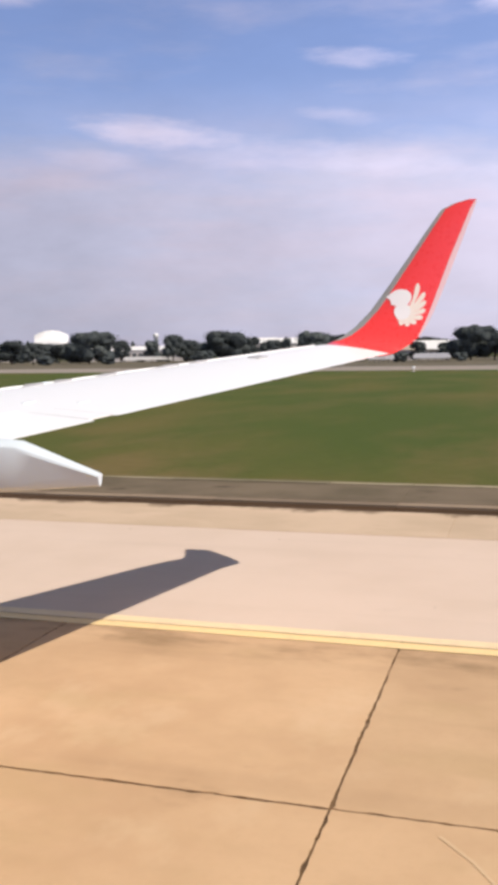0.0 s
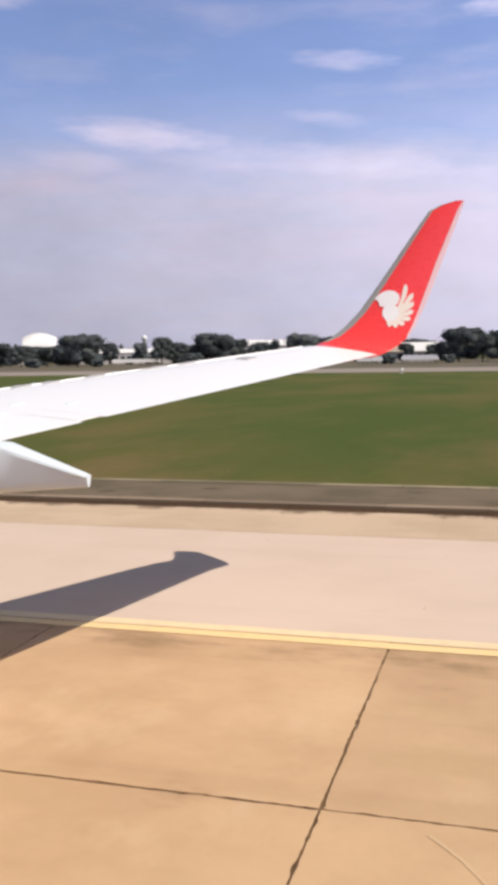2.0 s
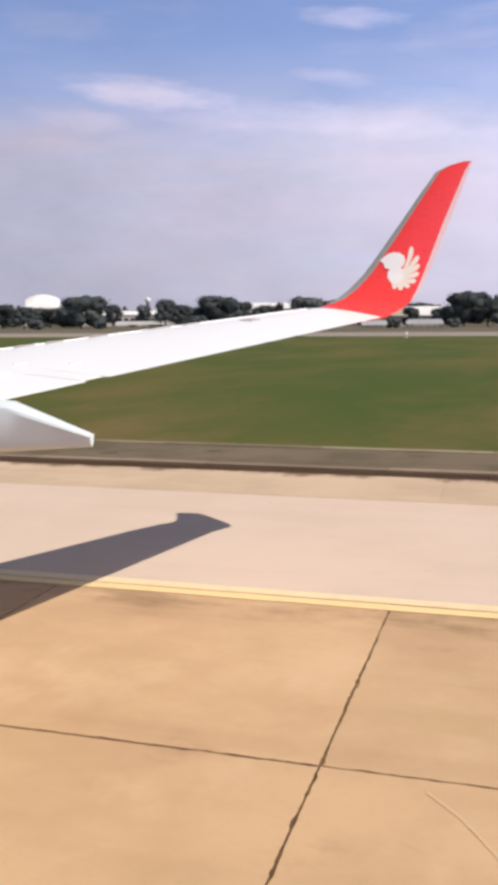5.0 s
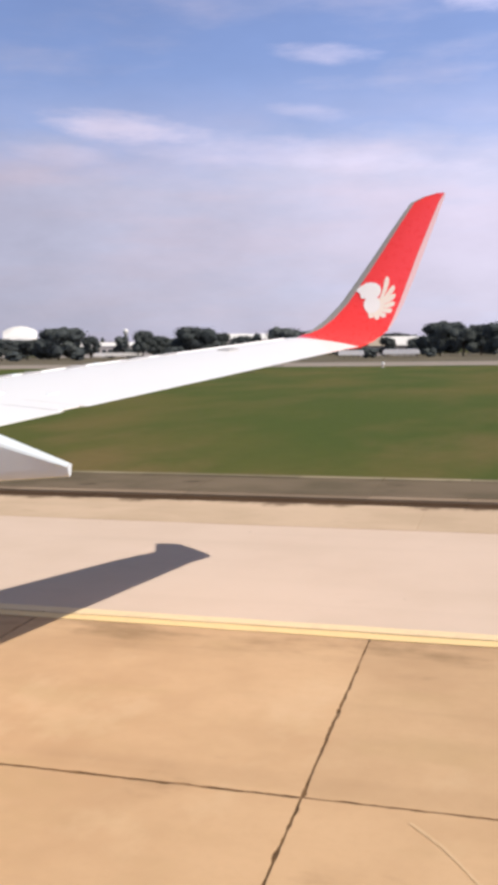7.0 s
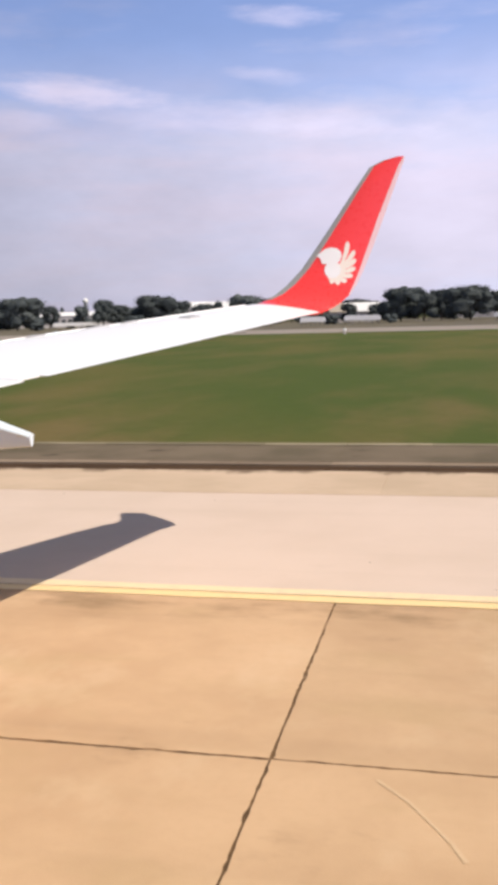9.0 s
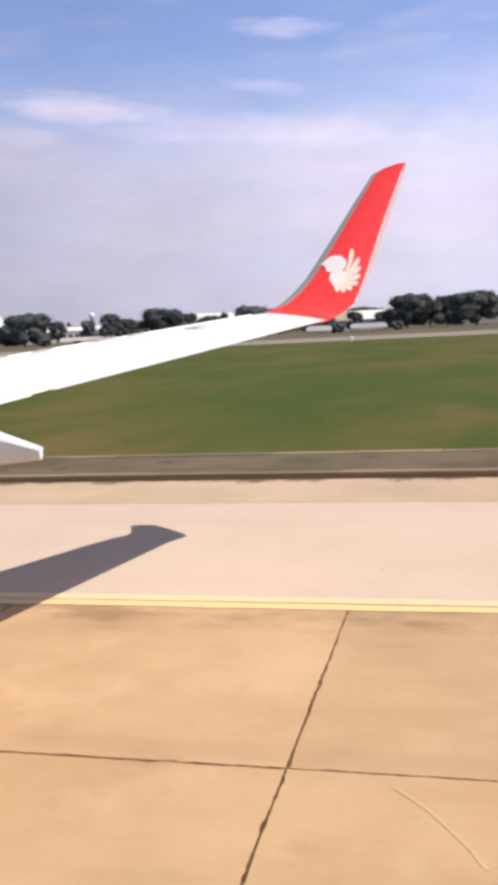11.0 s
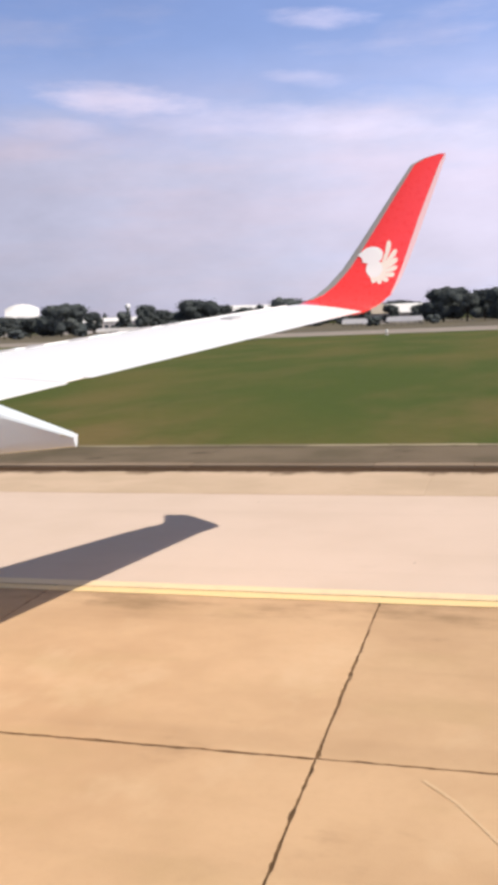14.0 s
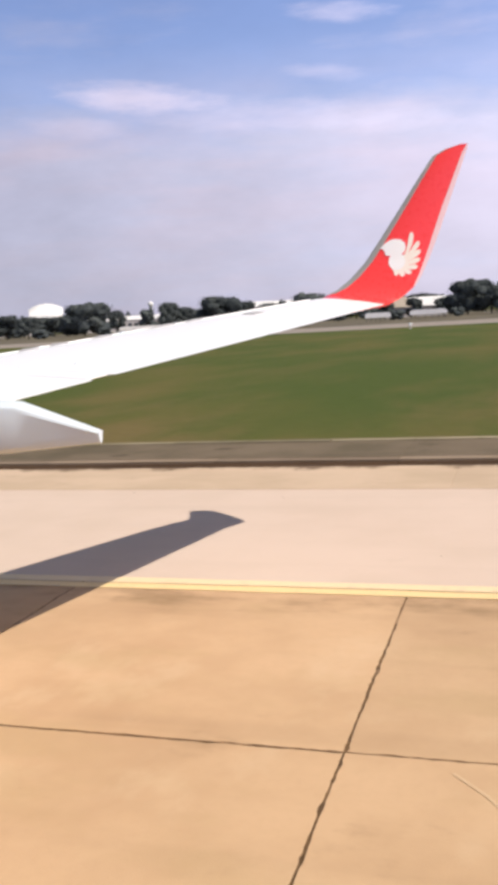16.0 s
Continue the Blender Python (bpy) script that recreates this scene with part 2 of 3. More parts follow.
# white edge stripe; the pink halo beside the red is put into its colour
M_STRIPE = gloss("halo_tinted_stripe", (0.86, 0.60, 0.62), (0.78, 0.52, 0.55), 0.35, 0.3)
M_PLUME = gloss("cream_paint", (0.90, 0.81, 0.72), (0.84, 0.72, 0.63), 0.35, 0.2)
M_SEAL = gloss("seal_grey", (0.46, 0.45, 0.46), (0.30, 0.29, 0.30), 0.6, 0.5, scale=3.0)
M_METAL = gloss("bare_metal", (0.46, 0.46, 0.46), (0.36, 0.36, 0.36), 0.4, 0.5, metal=0.7)
M_RUBBER = gloss("rubber", (0.03, 0.03, 0.03), (0.06, 0.055, 0.05), 0.8, 0.4)
M_DARK = gloss("dark_fitting", (0.05, 0.05, 0.055), (0.09, 0.085, 0.08), 0.6, 0.4)
M_CABIN = gloss("cabin_lining", (0.55, 0.54, 0.52), (0.45, 0.44, 0.42), 0.6, 0.3)
# dark green leaves, with the blue-grey of distance haze mixed into the colour
M_LEAF = leafy("hazed_foliage", (0.060, 0.071, 0.074), (0.086, 0.097, 0.092))
M_BARK = gloss("bark", (0.055, 0.042, 0.034), (0.035, 0.028, 0.022), 0.9, 0.6)
M_WALL = gloss("building_wall", (0.50, 0.47, 0.45), (0.40, 0.37, 0.34), 0.8, 0.5, scale=0.2)
M_ROOF = gloss("white_roof", (0.80, 0.79, 0.78), (0.66, 0.64, 0.62), 0.5, 0.4, scale=0.15)
M_TILE = gloss("beige_roof", (0.42, 0.36, 0.29), (0.34, 0.28, 0.22), 0.8, 0.5, scale=0.3)
M_PANE = gloss("window_glass", (0.05, 0.06, 0.075), (0.03, 0.035, 0.04), 0.15, 0.3)


# ---- mesh helpers ----
def mesh_of(name, bm, material, smooth=False):
    bmesh.ops.recalc_face_normals(bm, faces=bm.faces)
    me = bpy.data.meshes.new(name)
    bm.to_mesh(me)
    bm.free()
    me.materials.append(material)
    if smooth:
        me.polygons.foreach_set("use_smooth", [True] * len(me.polygons))
    return me


def part(name, bm, material, parent=None, label="", smooth=False):
    ob = new(name, mesh_of(name, bm, material, smooth))
    ob.parent = parent
    if label:
        ob["label"] = label
    return ob


def thing(name, x, y, z, label, category, group=""):
    ob = new(name)
    ob.location = (x, y, z)
    return tagged(ob, label, category, group)


def box(bm, x0, x1, y0, y1, z0, z1, bevel=0.0):
    m = Matrix.LocRotScale(((x0 + x1) / 2, (y0 + y1) / 2, (z0 + z1) / 2), None, (x1 - x0, y1 - y0, z1 - z0))
    made = bmesh.ops.create_cube(bm, size=1.0, matrix=m)["verts"]
    if bevel:
        edges = {e for v in made for e in v.link_edges}
        bmesh.ops.bevel(bm, geom=list(edges), offset=bevel, segments=1, affect="EDGES")
    return bm


def loft(bm, rings, caps=True):
    rows = [[bm.verts.new(p) for p in ring] for ring in rings]
    k = len(rows[0])
    for a, b in zip(rows, rows[1:]):
        for i in range(k):
            bm.faces.new((a[i], a[(i + 1) % k], b[(i + 1) % k], b[i]))
    if caps:
        bm.faces.new(rows[0][::-1])
        bm.faces.new(rows[-1])
    return bm


def tube(bm, a, b, ra, rb=None, sides=8):
    a, b = Vector(a), Vector(b)
    rb = ra if rb is None else rb
    q = (b - a).to_track_quat("Z", "Y")
    rings = []
    for c, r in ((a, ra), (b, rb)):
        rings.append([c + q @ Vector((r * math.cos(i * math.tau / sides), r * math.sin(i * math.tau / sides), 0)) for i in range(sides)])
    return loft(bm, rings)


# ---- ground and pavement ----
def sheet(name, x0, x1, y0, y1, z, material, label, thick=0.0):
    bm = bmesh.new()
    if thick:
        box(bm, x0, x1, y0, y1, z - thick, z)
    else:
        vs = [bm.verts.new(p) for p in ((x0, y0, z), (x1, y0, z), (x1, y1, z), (x0, y1, z))]
        bm.faces.new(vs)
    return tagged(part(name, bm, material), label, "", "", "structure")


sheet("ground", -4000, 4000, -1500, 4500, -0.06, M_GRASS, "mown airfield grass, green with dry brown patches")
sheet("pavement_bed", -130, 180, -30, 22.9, -0.011, M_FILL, "dark joint filler under the concrete slabs")

SLAB = 4.95
JOINT_X = -1.6
EDGE_Y = 12.45
taxiway = tagged(new("taxiway"), "tan concrete taxiway slabs with dark joints", "", "", "structure")
shoulder = tagged(new("pavement_shoulder"), "pale concrete shoulder beyond the yellow edge line", "", "", "structure")
strip = tagged(new("pavement_strip"), "ochre concrete strip along the outer kerb", "", "", "structure")
verge = tagged(new("kerb"), "weathered kerb with dirty gutter and asphalt verge", "", "", "structure")


def slab_mesh(name, w, d, h, material, gap, seed):
    """A cast slab with chipped, slightly uneven edges."""
    rng = random.Random(seed)
    bm = bmesh.new()
    top, low = [], []
    for (ax, ay), (bx, by) in zip(((0, 0), (1, 0), (1, 1), (0, 1)), ((1, 0), (1, 1), (0, 1), (0, 0))):
        # broken spots along the edge, more of them on the cross joints
        cross = ax == bx
        chips = [(rng.random(), rng.uniform(0.004, 0.022), rng.uniform(0.10, 0.85)) for _ in range(11 if cross else 5)]
        for k in range(70):
            f = k / 70
            chip = sum(q * math.exp(-((f - c) / r) ** 2) for c, r, q in chips)
            jit = gap * (0.34 + 0.34 * rng.random() ** 2 + min(chip, 1.1) * rng.uniform(0.6, 1.0)) if gap else 0.0
            x, y = ax + (bx - ax) * f, ay + (by - ay) * f
            px = (x - 0.5) * w
            py = (y - 0.5) * d
            px -= math.copysign(jit, px) if x in (0, 1) else 0
            py -= math.copysign(jit * 1.15, py) if y in (0, 1) else 0
            top.append((px, py, 0.0))
            low.append((px, py, -h))
    a = [bm.verts.new(p) for p in top]
    b = [bm.verts.new(p) for p in low]
    bm.faces.new(a)
    k = len(a)
    for i in range(k):
        bm.faces.new((a[i], b[i], b[(i + 1) % k], a[(i + 1) % k]))
    return mesh_of(name, bm, material)


def pave(parent, name, meshes, x0, step, count, y, z):
    rng = random.Random(int(y * 100))
    for i in range(count):
        ob = new(name, meshes[rng.randrange(len(meshes))])
        ob.parent = parent
        ob.location = (x0 + step * (i + 0.5), y, z + rng.uniform(-0.003, 0.003))


# yellow double edge line and other paint on the concrete
def painted(name, x0, x1, y0, y1, z, material, label, ragged=0.012):
    bm = bmesh.new()
    rng = random.Random(int(x0 * 7 + y0 * 131))
    n = max(2, min(200, int((x1 - x0) / 0.5)))
    a, b = [], []
    for i in range(n + 1):
        x = x0 + (x1 - x0) * i / n
        a.append(bm.verts.new((x, y0 + rng.uniform(-ragged, ragged), z)))
        b.append(bm.verts.new((x, y1 + rng.uniform(-ragged, ragged), z)))
    for i in range(n):
        bm.faces.new((a[i], a[i + 1], b[i + 1], b[i]))
    return tagged(part(name, bm, material), label, "", "", "structure")


painted("edge_line", -60, 60, 12.15, 12.40, 0.008, M_YELLOW, "solid yellow taxiway edge line on concrete")
painted("edge_line", -60, 60, 12.44, 12.70, 0.008, M_CREAM, "second paler yellow taxiway edge line")


def cross_marking(x):
    """A black crossing band with yellow dashes, from the edge line inwards."""
    painted("black_band", x - 0.75, x + 0.75, -12.0, 12.05, 0.006, M_BLACK, "black painted crossing band on the concrete", 0.05)
    for i in range(12):
        y1 = 11.7 - i * 1.95
        painted("yellow_dash", x - 0.28, x + 0.28, y1 - 1.05, y1, 0.011, M_YELLOW, "yellow dash on the black crossing band", 0.02)


cross_marking(62.0)


def bent_patch(name, pts, width, material, label):
    """A strip of filled concrete along a bent line."""
    bm = bmesh.new()
    rng = random.Random(5)
    rough = min(0.05, width * 0.3)
    rows = []
    for i, (x, y) in enumerate(pts):
        j = min(i, len(pts) - 2)
        d = Vector((pts[j + 1][0] - pts[j][0], pts[j + 1][1] - pts[j][1])).normalized()
        s = Vector((-d.y, d.x)) * width / 2
        rows.append((bm.verts.new((x + s.x + rng.uniform(-rough, rough), y + s.y, 0.006)),
                     bm.verts.new((x - s.x, y - s.y + rng.uniform(-rough, rough), 0.006))))
    for a, b in zip(rows, rows[1:]):
        bm.faces.new((a[0], a[1], b[1], b[0]))
    return tagged(part(name, bm, material), label, "", "", "structure")


bent_patch("repair_patch", [(-18.4, 7.9), (-18.0, 7.5), (-17.4, 6.9), (-16.8, 6.0), (-16.4, 5.0), (-16.2, 3.6)], 0.9, M_PATCH,
           "grey repair strip across the tan slabs")
bent_patch("repair_patch", [(14.3, 7.2), (14.8, 6.6), (15.2, 5.9), (15.5, 4.8)], 0.8, M_PATCH, "grey repair strip across the tan slabs")
painted("damp_patch", 103.0, 108.5, 19.6, 22.4, 0.008, M_PATCH, "dark damp patch on the ochre strip", 0.2)
bent_patch("scrape", [(64.0, 5.2), (66.0, 5.9), (67.6, 6.9), (68.6, 8.0), (69.6, 8.6), (70.8, 8.9)], 0.10, M_SCRAPE, "pale scrape on the tan slabs")
bent_patch("scrape", [(-0.64, 7.38), (-0.5, 7.22), (-0.35, 7.05), (-0.16, 6.76), (-0.02, 6.52), (0.08, 6.3)], 0.034, M_SCRAPE, "pale scrape on the tan slabs")

# far pavement, parallel to the taxiway
far_strip = sheet("road_far", -900, 700, 196, 250, -0.01, M_ROAD, "far pale taxiway across the grass", thick=0.03)


sheet("field_far", -900, 700, 250.5, 620, -0.045, M_DRY, "dry greyish grass between far taxiway and trees")


# ---- the aircraft ----
plane = thing("airplane", -6.0, -1.62, 0.0, "white jet airliner with red upturned winglet, taxiing on concrete", "airplane")


def child(name, bm, material, parent=plane, label="", smooth=False):
    """A part built in world places under a thing that stands elsewhere."""
    base = Vector((0, 0, 0))
    p = parent
    while p is not None:
        base += p.location
        p = p.parent
    bmesh.ops.translate(bm, verts=bm.verts, vec=-base)
    return part(name, bm, material, parent, label, smooth)


TIP_Y = 15.2


def lead_x(y):
    return -3.48 - 0.52 * (TIP_Y - y)


def trail_x(y):
    return -2.18 - 0.27 * (TIP_Y - y) if y > 4.2 else -5.15 - 0.02 * (4.2 - y)


def wing_z(y):
    return 3.925 - 0.0865 * (TIP_Y - y)


def twist(y):
    """Lift of the leading edge along the span."""
    return float(np.interp(y, (7.0, 8.5, 9.8, 10.6, 12.2, 13.4, 15.2), (0.035, 0.030, 0.022, 0.022, 0.036, 0.050, 0.091)))


def thin(y):
    """The section grows thinner, for its chord, towards the root."""
    return 1 - 0.42 * min(1.0, max(0.0, (14.0 - y) / 5.0))


def foil(chord_from, chord_to):
    """Upper and lower outline of the section between two shares of the chord: (share, height, side)."""
    def up(s):
        return 0.60 * (0.2969 * math.sqrt(s) - 0.126 * s - 0.3516 * s ** 2 + 0.2843 * s ** 3 - 0.1036 * s ** 4)

    n = 14
    ss = [chord_from + (chord_to - chord_from) * 0.5 * (1 - math.cos(math.pi * i / n)) for i in range(n + 1)]
    top = [(s, up(s) * 1.15) for s in ss]
    bot = [(s, -up(s) * 0.75) for s in reversed(ss)]
    if chord_from == 0:
        bot = bot[:-1]
    if chord_to == 1:
        bot = bot[1:]
    return top + bot


def wing_ring(y, shape, drop=0.0, lift=0.0):
    c = trail_x(y) - lead_x(y)
    z = wing_z(y)
    pts = []
    for s, h in shape:
        tw = twist(y) * (1 - s)
        pts.append((lead_x(y) + s * c, y, z + tw + h * c * thin(y) + lift - drop * max(0.0, s - 0.7) * c))
    return pts


def wing_piece(name, y0, y1, s0, s1, material, label="", lift=0.0, drop=0.0, steps=4, parent=plane):
    bm = bmesh.new()
    shape = foil(s0, s1)
    loft(bm, [wing_ring(y0 + (y1 - y0) * i / steps, shape, drop, lift) for i in range(steps + 1)])
    ob = child(name, bm, material, parent, label, True)
    ob.data.set_sharp_from_angle(angle=radians(35))
    return ob


# main box, then the moving surfaces behind it
wing_piece("wing", 0.05, TIP_Y, 0.0, 0.751, M_WHITE, "white wing box with rounded leading edge", steps=16)
wing_piece("flap", 4.22, 8.28, 0.750, 0.992, M_WHITE, "white outboard flap", drop=0.006)
wing_piece("flap", 0.3, 4.2, 0.750, 1.0, M_WHITE, "white inboard flap", drop=0.006)
wing_piece("aileron", 8.60, 13.35, 0.750, 1.0, M_WHITE, "white aileron")
wing_piece("wing_edge", 8.29, 8.59, 0.750, 0.97, M_WHITE, "white fixed trailing edge")
wing_piece("wing_edge", 13.36, TIP_Y, 0.750, 1.0, M_WHITE, "white fixed trailing edge")


def plate(name, y0, y1, s0, s1, rise, material, label="", wedge=False):
    """A thin panel that lies on the wing's upper skin."""
    bm = bmesh.new()
    ups = foil(0.0, 0.745)[:15]

    def skin(y, s, up):
        h = np.interp(s, [q[0] for q in ups], [q[1] for q in ups])
        c = trail_x(y) - lead_x(y)
        return (lead_x(y) + s * c, y, wing_z(y) + twist(y) * (1 - s) + float(h) * c * thin(y) + up)

    n = 5
    grid = []
    for up in (rise, -0.01):
        rows = []
        for i in range(4):
            grow = (0.15 + 0.85 * i / 3) if wedge else 1.0
            lift = up * grow if up > 0 else up
            rows.append([bm.verts.new(skin(y0 + (y1 - y0) * i / 3, s1 - (s1 - s0) * grow * (1 - j / n), lift)) for j in range(n + 1)])
        grid.append(rows)
    for g in grid:
        for i in range(3):
            for j in range(n):
                bm.faces.new((g[i][j], g[i + 1][j], g[i + 1][j + 1], g[i][j + 1]))
    a, b = grid
    ring_a = [a[i][0] for i in range(4)] + a[3][1:] + [a[i][n] for i in (2, 1, 0)] + a[0][1:n][::-1]
    ring_b = [b[i][0] for i in range(4)] + b[3][1:] + [b[i][n] for i in (2, 1, 0)] + b[0][1:n][::-1]
    for i in range(len(ring_a)):
        j = (i + 1) % len(ring_a)
        bm.faces.new((ring_a[i], ring_a[j], ring_b[j], ring_b[i]))
    return child(name, bm, material, plane, label)


for y0 in (4.5, 5.75, 7.0):
    plate("spoiler", y0, y0 + 1.22, 0.56, 0.735, 0.012, M_WHITE, "white spoiler panel")
SLAT_ENDS = (5.2, 7.6, 9.0, 10.27, 11.45, 12.72, 15.1)
for y0, y1 in zip(SLAT_ENDS, SLAT_ENDS[1:]):
    plate("slat", y0 + 0.02, y1 - 0.05, 0.012, 0.13, 0.016, M_WHITE, "white leading edge slat")
for y0 in SLAT_ENDS[1:-1]:
    plate("slat_seal", y0 - 0.05, y0 + 0.02, 0.04, 0.14, 0.022, M_GREY, "grey seal between slats")
for y0, y1 in ((9.20, 9.50), (9.80, 10.06), (10.22, 10.45), (10.80, 11.10), (11.63, 12.12), (12.32, 12.62)):
    plate("slat_seal", y0, y1, 0.12, 0.21, 0.026, M_SEAL, "grey seal strip on the forward wing skin", wedge=True)
for y0, s0 in ((8.68, 0.60), (8.96, 0.74)):
    plate("access_panel", y0, y0 + 0.16, s0, s0 + 0.010, 0.010, M_GREY, "small grey hinge cover")
plate("access_panel", 13.10, 13.30, 0.34, 0.44, 0.020, M_SEAL, "small dark grey access panel")

# winglet
WL = [  # y, z, leading x, trailing x
    (15.20, 3.925, -3.48, -2.18), (15.36, 3.950, -3.40, -2.09), (15.50, 4.00, -3.31, -1.99), (15.61, 4.08, -3.22, -1.88),
    (15.69, 4.20, -3.03, -1.74), (15.76, 4.38, -2.82, -1.63), (15.84, 4.64, -2.58, -1.51), (15.93, 5.00, -2.33, -1.37),
    (16.04, 5.45, -2.03, -1.21), (16.15, 5.95, -1.70, -1.035), (16.22, 6.32, -1.445, -0.905), (16.245, 6.415, -1.25, -0.87),
    (16.25, 6.475, -1.0, -0.865),
]


def winglet_ring(i, share0=0.0, share1=1.0, grow=0.0):
    y, z, x0, x1 = WL[i]
    a, b = WL[max(0, i - 1)], WL[min(len(WL) - 1, i + 1)]
    t = Vector((0, b[0] - a[0], b[1] - a[1])).normalized()
    nrm = Vector((0, -t.z, t.y))
    c = x1 - x0
    f = i / (len(WL) - 1)
    k = 1.0 - 0.35 * f
    pts = []
    for s, h in foil(share0, share1):
        tw = 0.07 * c * (1 - s) * max(0.0, 1 - 2.2 * f)
        pts.append(Vector((x0 + s * c, y, z)) + nrm * (h * c * k + tw + math.copysign(grow, h if h else 1)))
    return pts


def winglet_part(name, s0, s1, material, label, first=0, grow=0.0, parent=plane, taper=0.0):
    """A strip of the winglet between two shares of the chord; taper narrows it towards its lower end."""
    bm = bmesh.new()
    loft(bm, [winglet_ring(i, s0 + (s1 - s0) * taper * max(0.0, 1 - (i - first) / 4), s1, grow) for i in range(first, len(WL))])
    return child(name, bm, material, parent, label, True)


winglet = winglet_part("winglet", 0.0, 0.999, M_RED, "red upturned winglet")
winglet.data.set_sharp_from_angle(angle=radians(40))
for edge in (winglet_part("leading_edge", 0.0, 0.13, M_EDGE_GREY, "dull grey metal leading edge", 3, 0.004, winglet),
             winglet_part("trailing_edge", 0.885, 1.0, M_STRIPE, "white trailing edge stripe, tinted pink for the red's halo", 4, 0.004, winglet, 0.85)):
    edge.data.set_sharp_from_angle(angle=radians(40))


def winglet_face(x, z, off):
    """A point on the inner side of the winglet."""
    zs = [w[1] for w in WL]
    y = float(np.interp(z, zs, [w[0] for w in WL]))
    x0 = float(np.interp(z, zs, [w[2] for w in WL]))
    x1 = float(np.interp(z, zs, [w[3] for w in WL]))
    c = x1 - x0
    s = min(0.99, max(0.01, (x - x0) / c))
    f = float(np.interp(z, zs, [i / (len(WL) - 1) for i in range(len(WL))]))
    up = 0.60 * (0.2969 * math.sqrt(s) - 0.126 * s - 0.3516 * s ** 2 + 0.2843 * s ** 3 - 0.1036 * s ** 4) * 1.15
    h = up * c * (1 - 0.35 * f) + 0.07 * c * (1 - s) * max(0.0, 1 - 2.2 * f)
    return Vector((x, y - h * 0.98 - off, z + h * 0.2))


def decal(name, outline, off=0.012, label=""):
    bm = bmesh.new()
    cx = sum(p[0] for p in outline) / len(outline)
    cz = sum(p[1] for p in outline) / len(outline)
    rings = []
    for k in (1.0, 0.66, 0.33):
        rings.append([bm.verts.new(winglet_face(cx + (x - cx) * k, cz + (z - cz) * k, off)) for x, z in outline])
    n = len(outline)
    for a, b in zip(rings, rings[1:]):
        for i in range(n):
            bm.faces.new((a[i], a[(i + 1) % n], b[(i + 1) % n], b[i]))
    mid = bm.verts.new(winglet_face(cx, cz, off))
    for i in range(n):
        bm.faces.new((rings[-1][i], rings[-1][(i + 1) % n], mid))
    return child(name, bm, M_WHITE, winglet, label)


def disc(cx, cz, rx, rz, turn=0.0, n=20):
    out = []
    for i in range(n):
        a = math.tau * i / n
        u, v = rx * math.cos(a), rz * math.sin(a)
        out.append((cx + u * math.cos(turn) - v * math.sin(turn), cz + u * math.sin(turn) + v * math.cos(turn)))
    return out


def plume(tip, base, width, off):
    """A curved feather of the emblem, from the disc out to its rounded tip."""
    a, b = Vector(base), Vector(tip)
    side = Vector((-(b - a).y, (b - a).x))
    bend = (a + b) / 2 - side * 0.13
    bm = bmesh.new()
    rows = []
    for k in range(11):
        f = k / 10
        c = a * (1 - f) ** 2 + bend * 2 * f * (1 - f) + b * f * f
        d = ((bend - a) * (1 - f) + (b - bend) * f).normalized()
        w = width * 0.5 * (0.55 + 0.75 * f) * math.sqrt(max(0.0, 1 - max(0.0, (f - 0.6) / 0.4) ** 2)) + 0.002
        rows.append([bm.verts.new(winglet_face(p.x, p.y, off)) for p in (c + Vector((-d.y, d.x)) * w, c, c - Vector((-d.y, d.x)) * w)])
    for p, q in zip(rows, rows[1:]):
        bm.faces.new((p[0], p[1], q[1], q[0]))
        bm.faces.new((p[1], p[2], q[2], q[1]))
    return child("emblem_plume", bm, M_PLUME, winglet, "cream emblem plume")


HEAD = ((-2.319, 4.929), (-2.24, 4.997), (-2.165, 5.044), (-2.079, 5.065), (-1.976, 5.048), (-1.904, 4.99), (-1.887, 4.912),
        (-1.918, 4.834), (-1.986, 4.786), (-2.123, 4.779), (-2.226, 4.80), (-2.24, 4.868), (-2.274, 4.902))
decal("emblem_fan", disc(-1.99, 4.575, 0.155, 0.155), 0.004, "cream emblem fan").data.materials[0] = M_PLUME
decal("emblem_disc", disc(-2.035, 4.615, 0.138, 0.142), 0.0085, "white emblem disc")
decal("emblem_head", [(x, z - 0.075) for x, z in HEAD], 0.010, "white emblem head shape")
for k, (tip, base) in enumerate((
        ((-1.794, 5.133), (-1.900, 4.745)), ((-1.674, 4.980), (-1.905, 4.70)), ((-1.653, 4.834), (-1.90, 4.66)), ((-1.657, 4.691), (-1.90, 4.62)),
        ((-1.695, 4.562), (-1.92, 4.58)), ((-1.794, 4.466), (-1.96, 4.55)), ((-1.915, 4.415), (-2.00, 4.55)), ((-2.02, 4.43), (-2.07, 4.55)))):
    plume((tip[0], tip[1] - 0.045), (base[0], base[1] - 0.045), 0.074, 0.0052 + 0.0004 * k)

# added red bulge, stands in for the winglet's shaded underside at its root
bm = bmesh.new()
rings = []
for k in range(9):
    f = k / 8
    x = -2.95 + 0.88 * f
    r = 0.10 * math.sqrt(max(0.02, 1 - (2 * f - 1) ** 2)) * (0.7 + 0.5 * f)
    rings.append([(x, 15.46 + r * 0.9 * math.cos(t), 3.905 + 0.06 * f + r * 0.75 * math.sin(t)) for t in [math.tau * q / 10 for q in range(10)]])
child("tip_fairing", loft(bm, rings), M_RED, winglet, "red bulge standing in for the winglet's shaded underside", True)


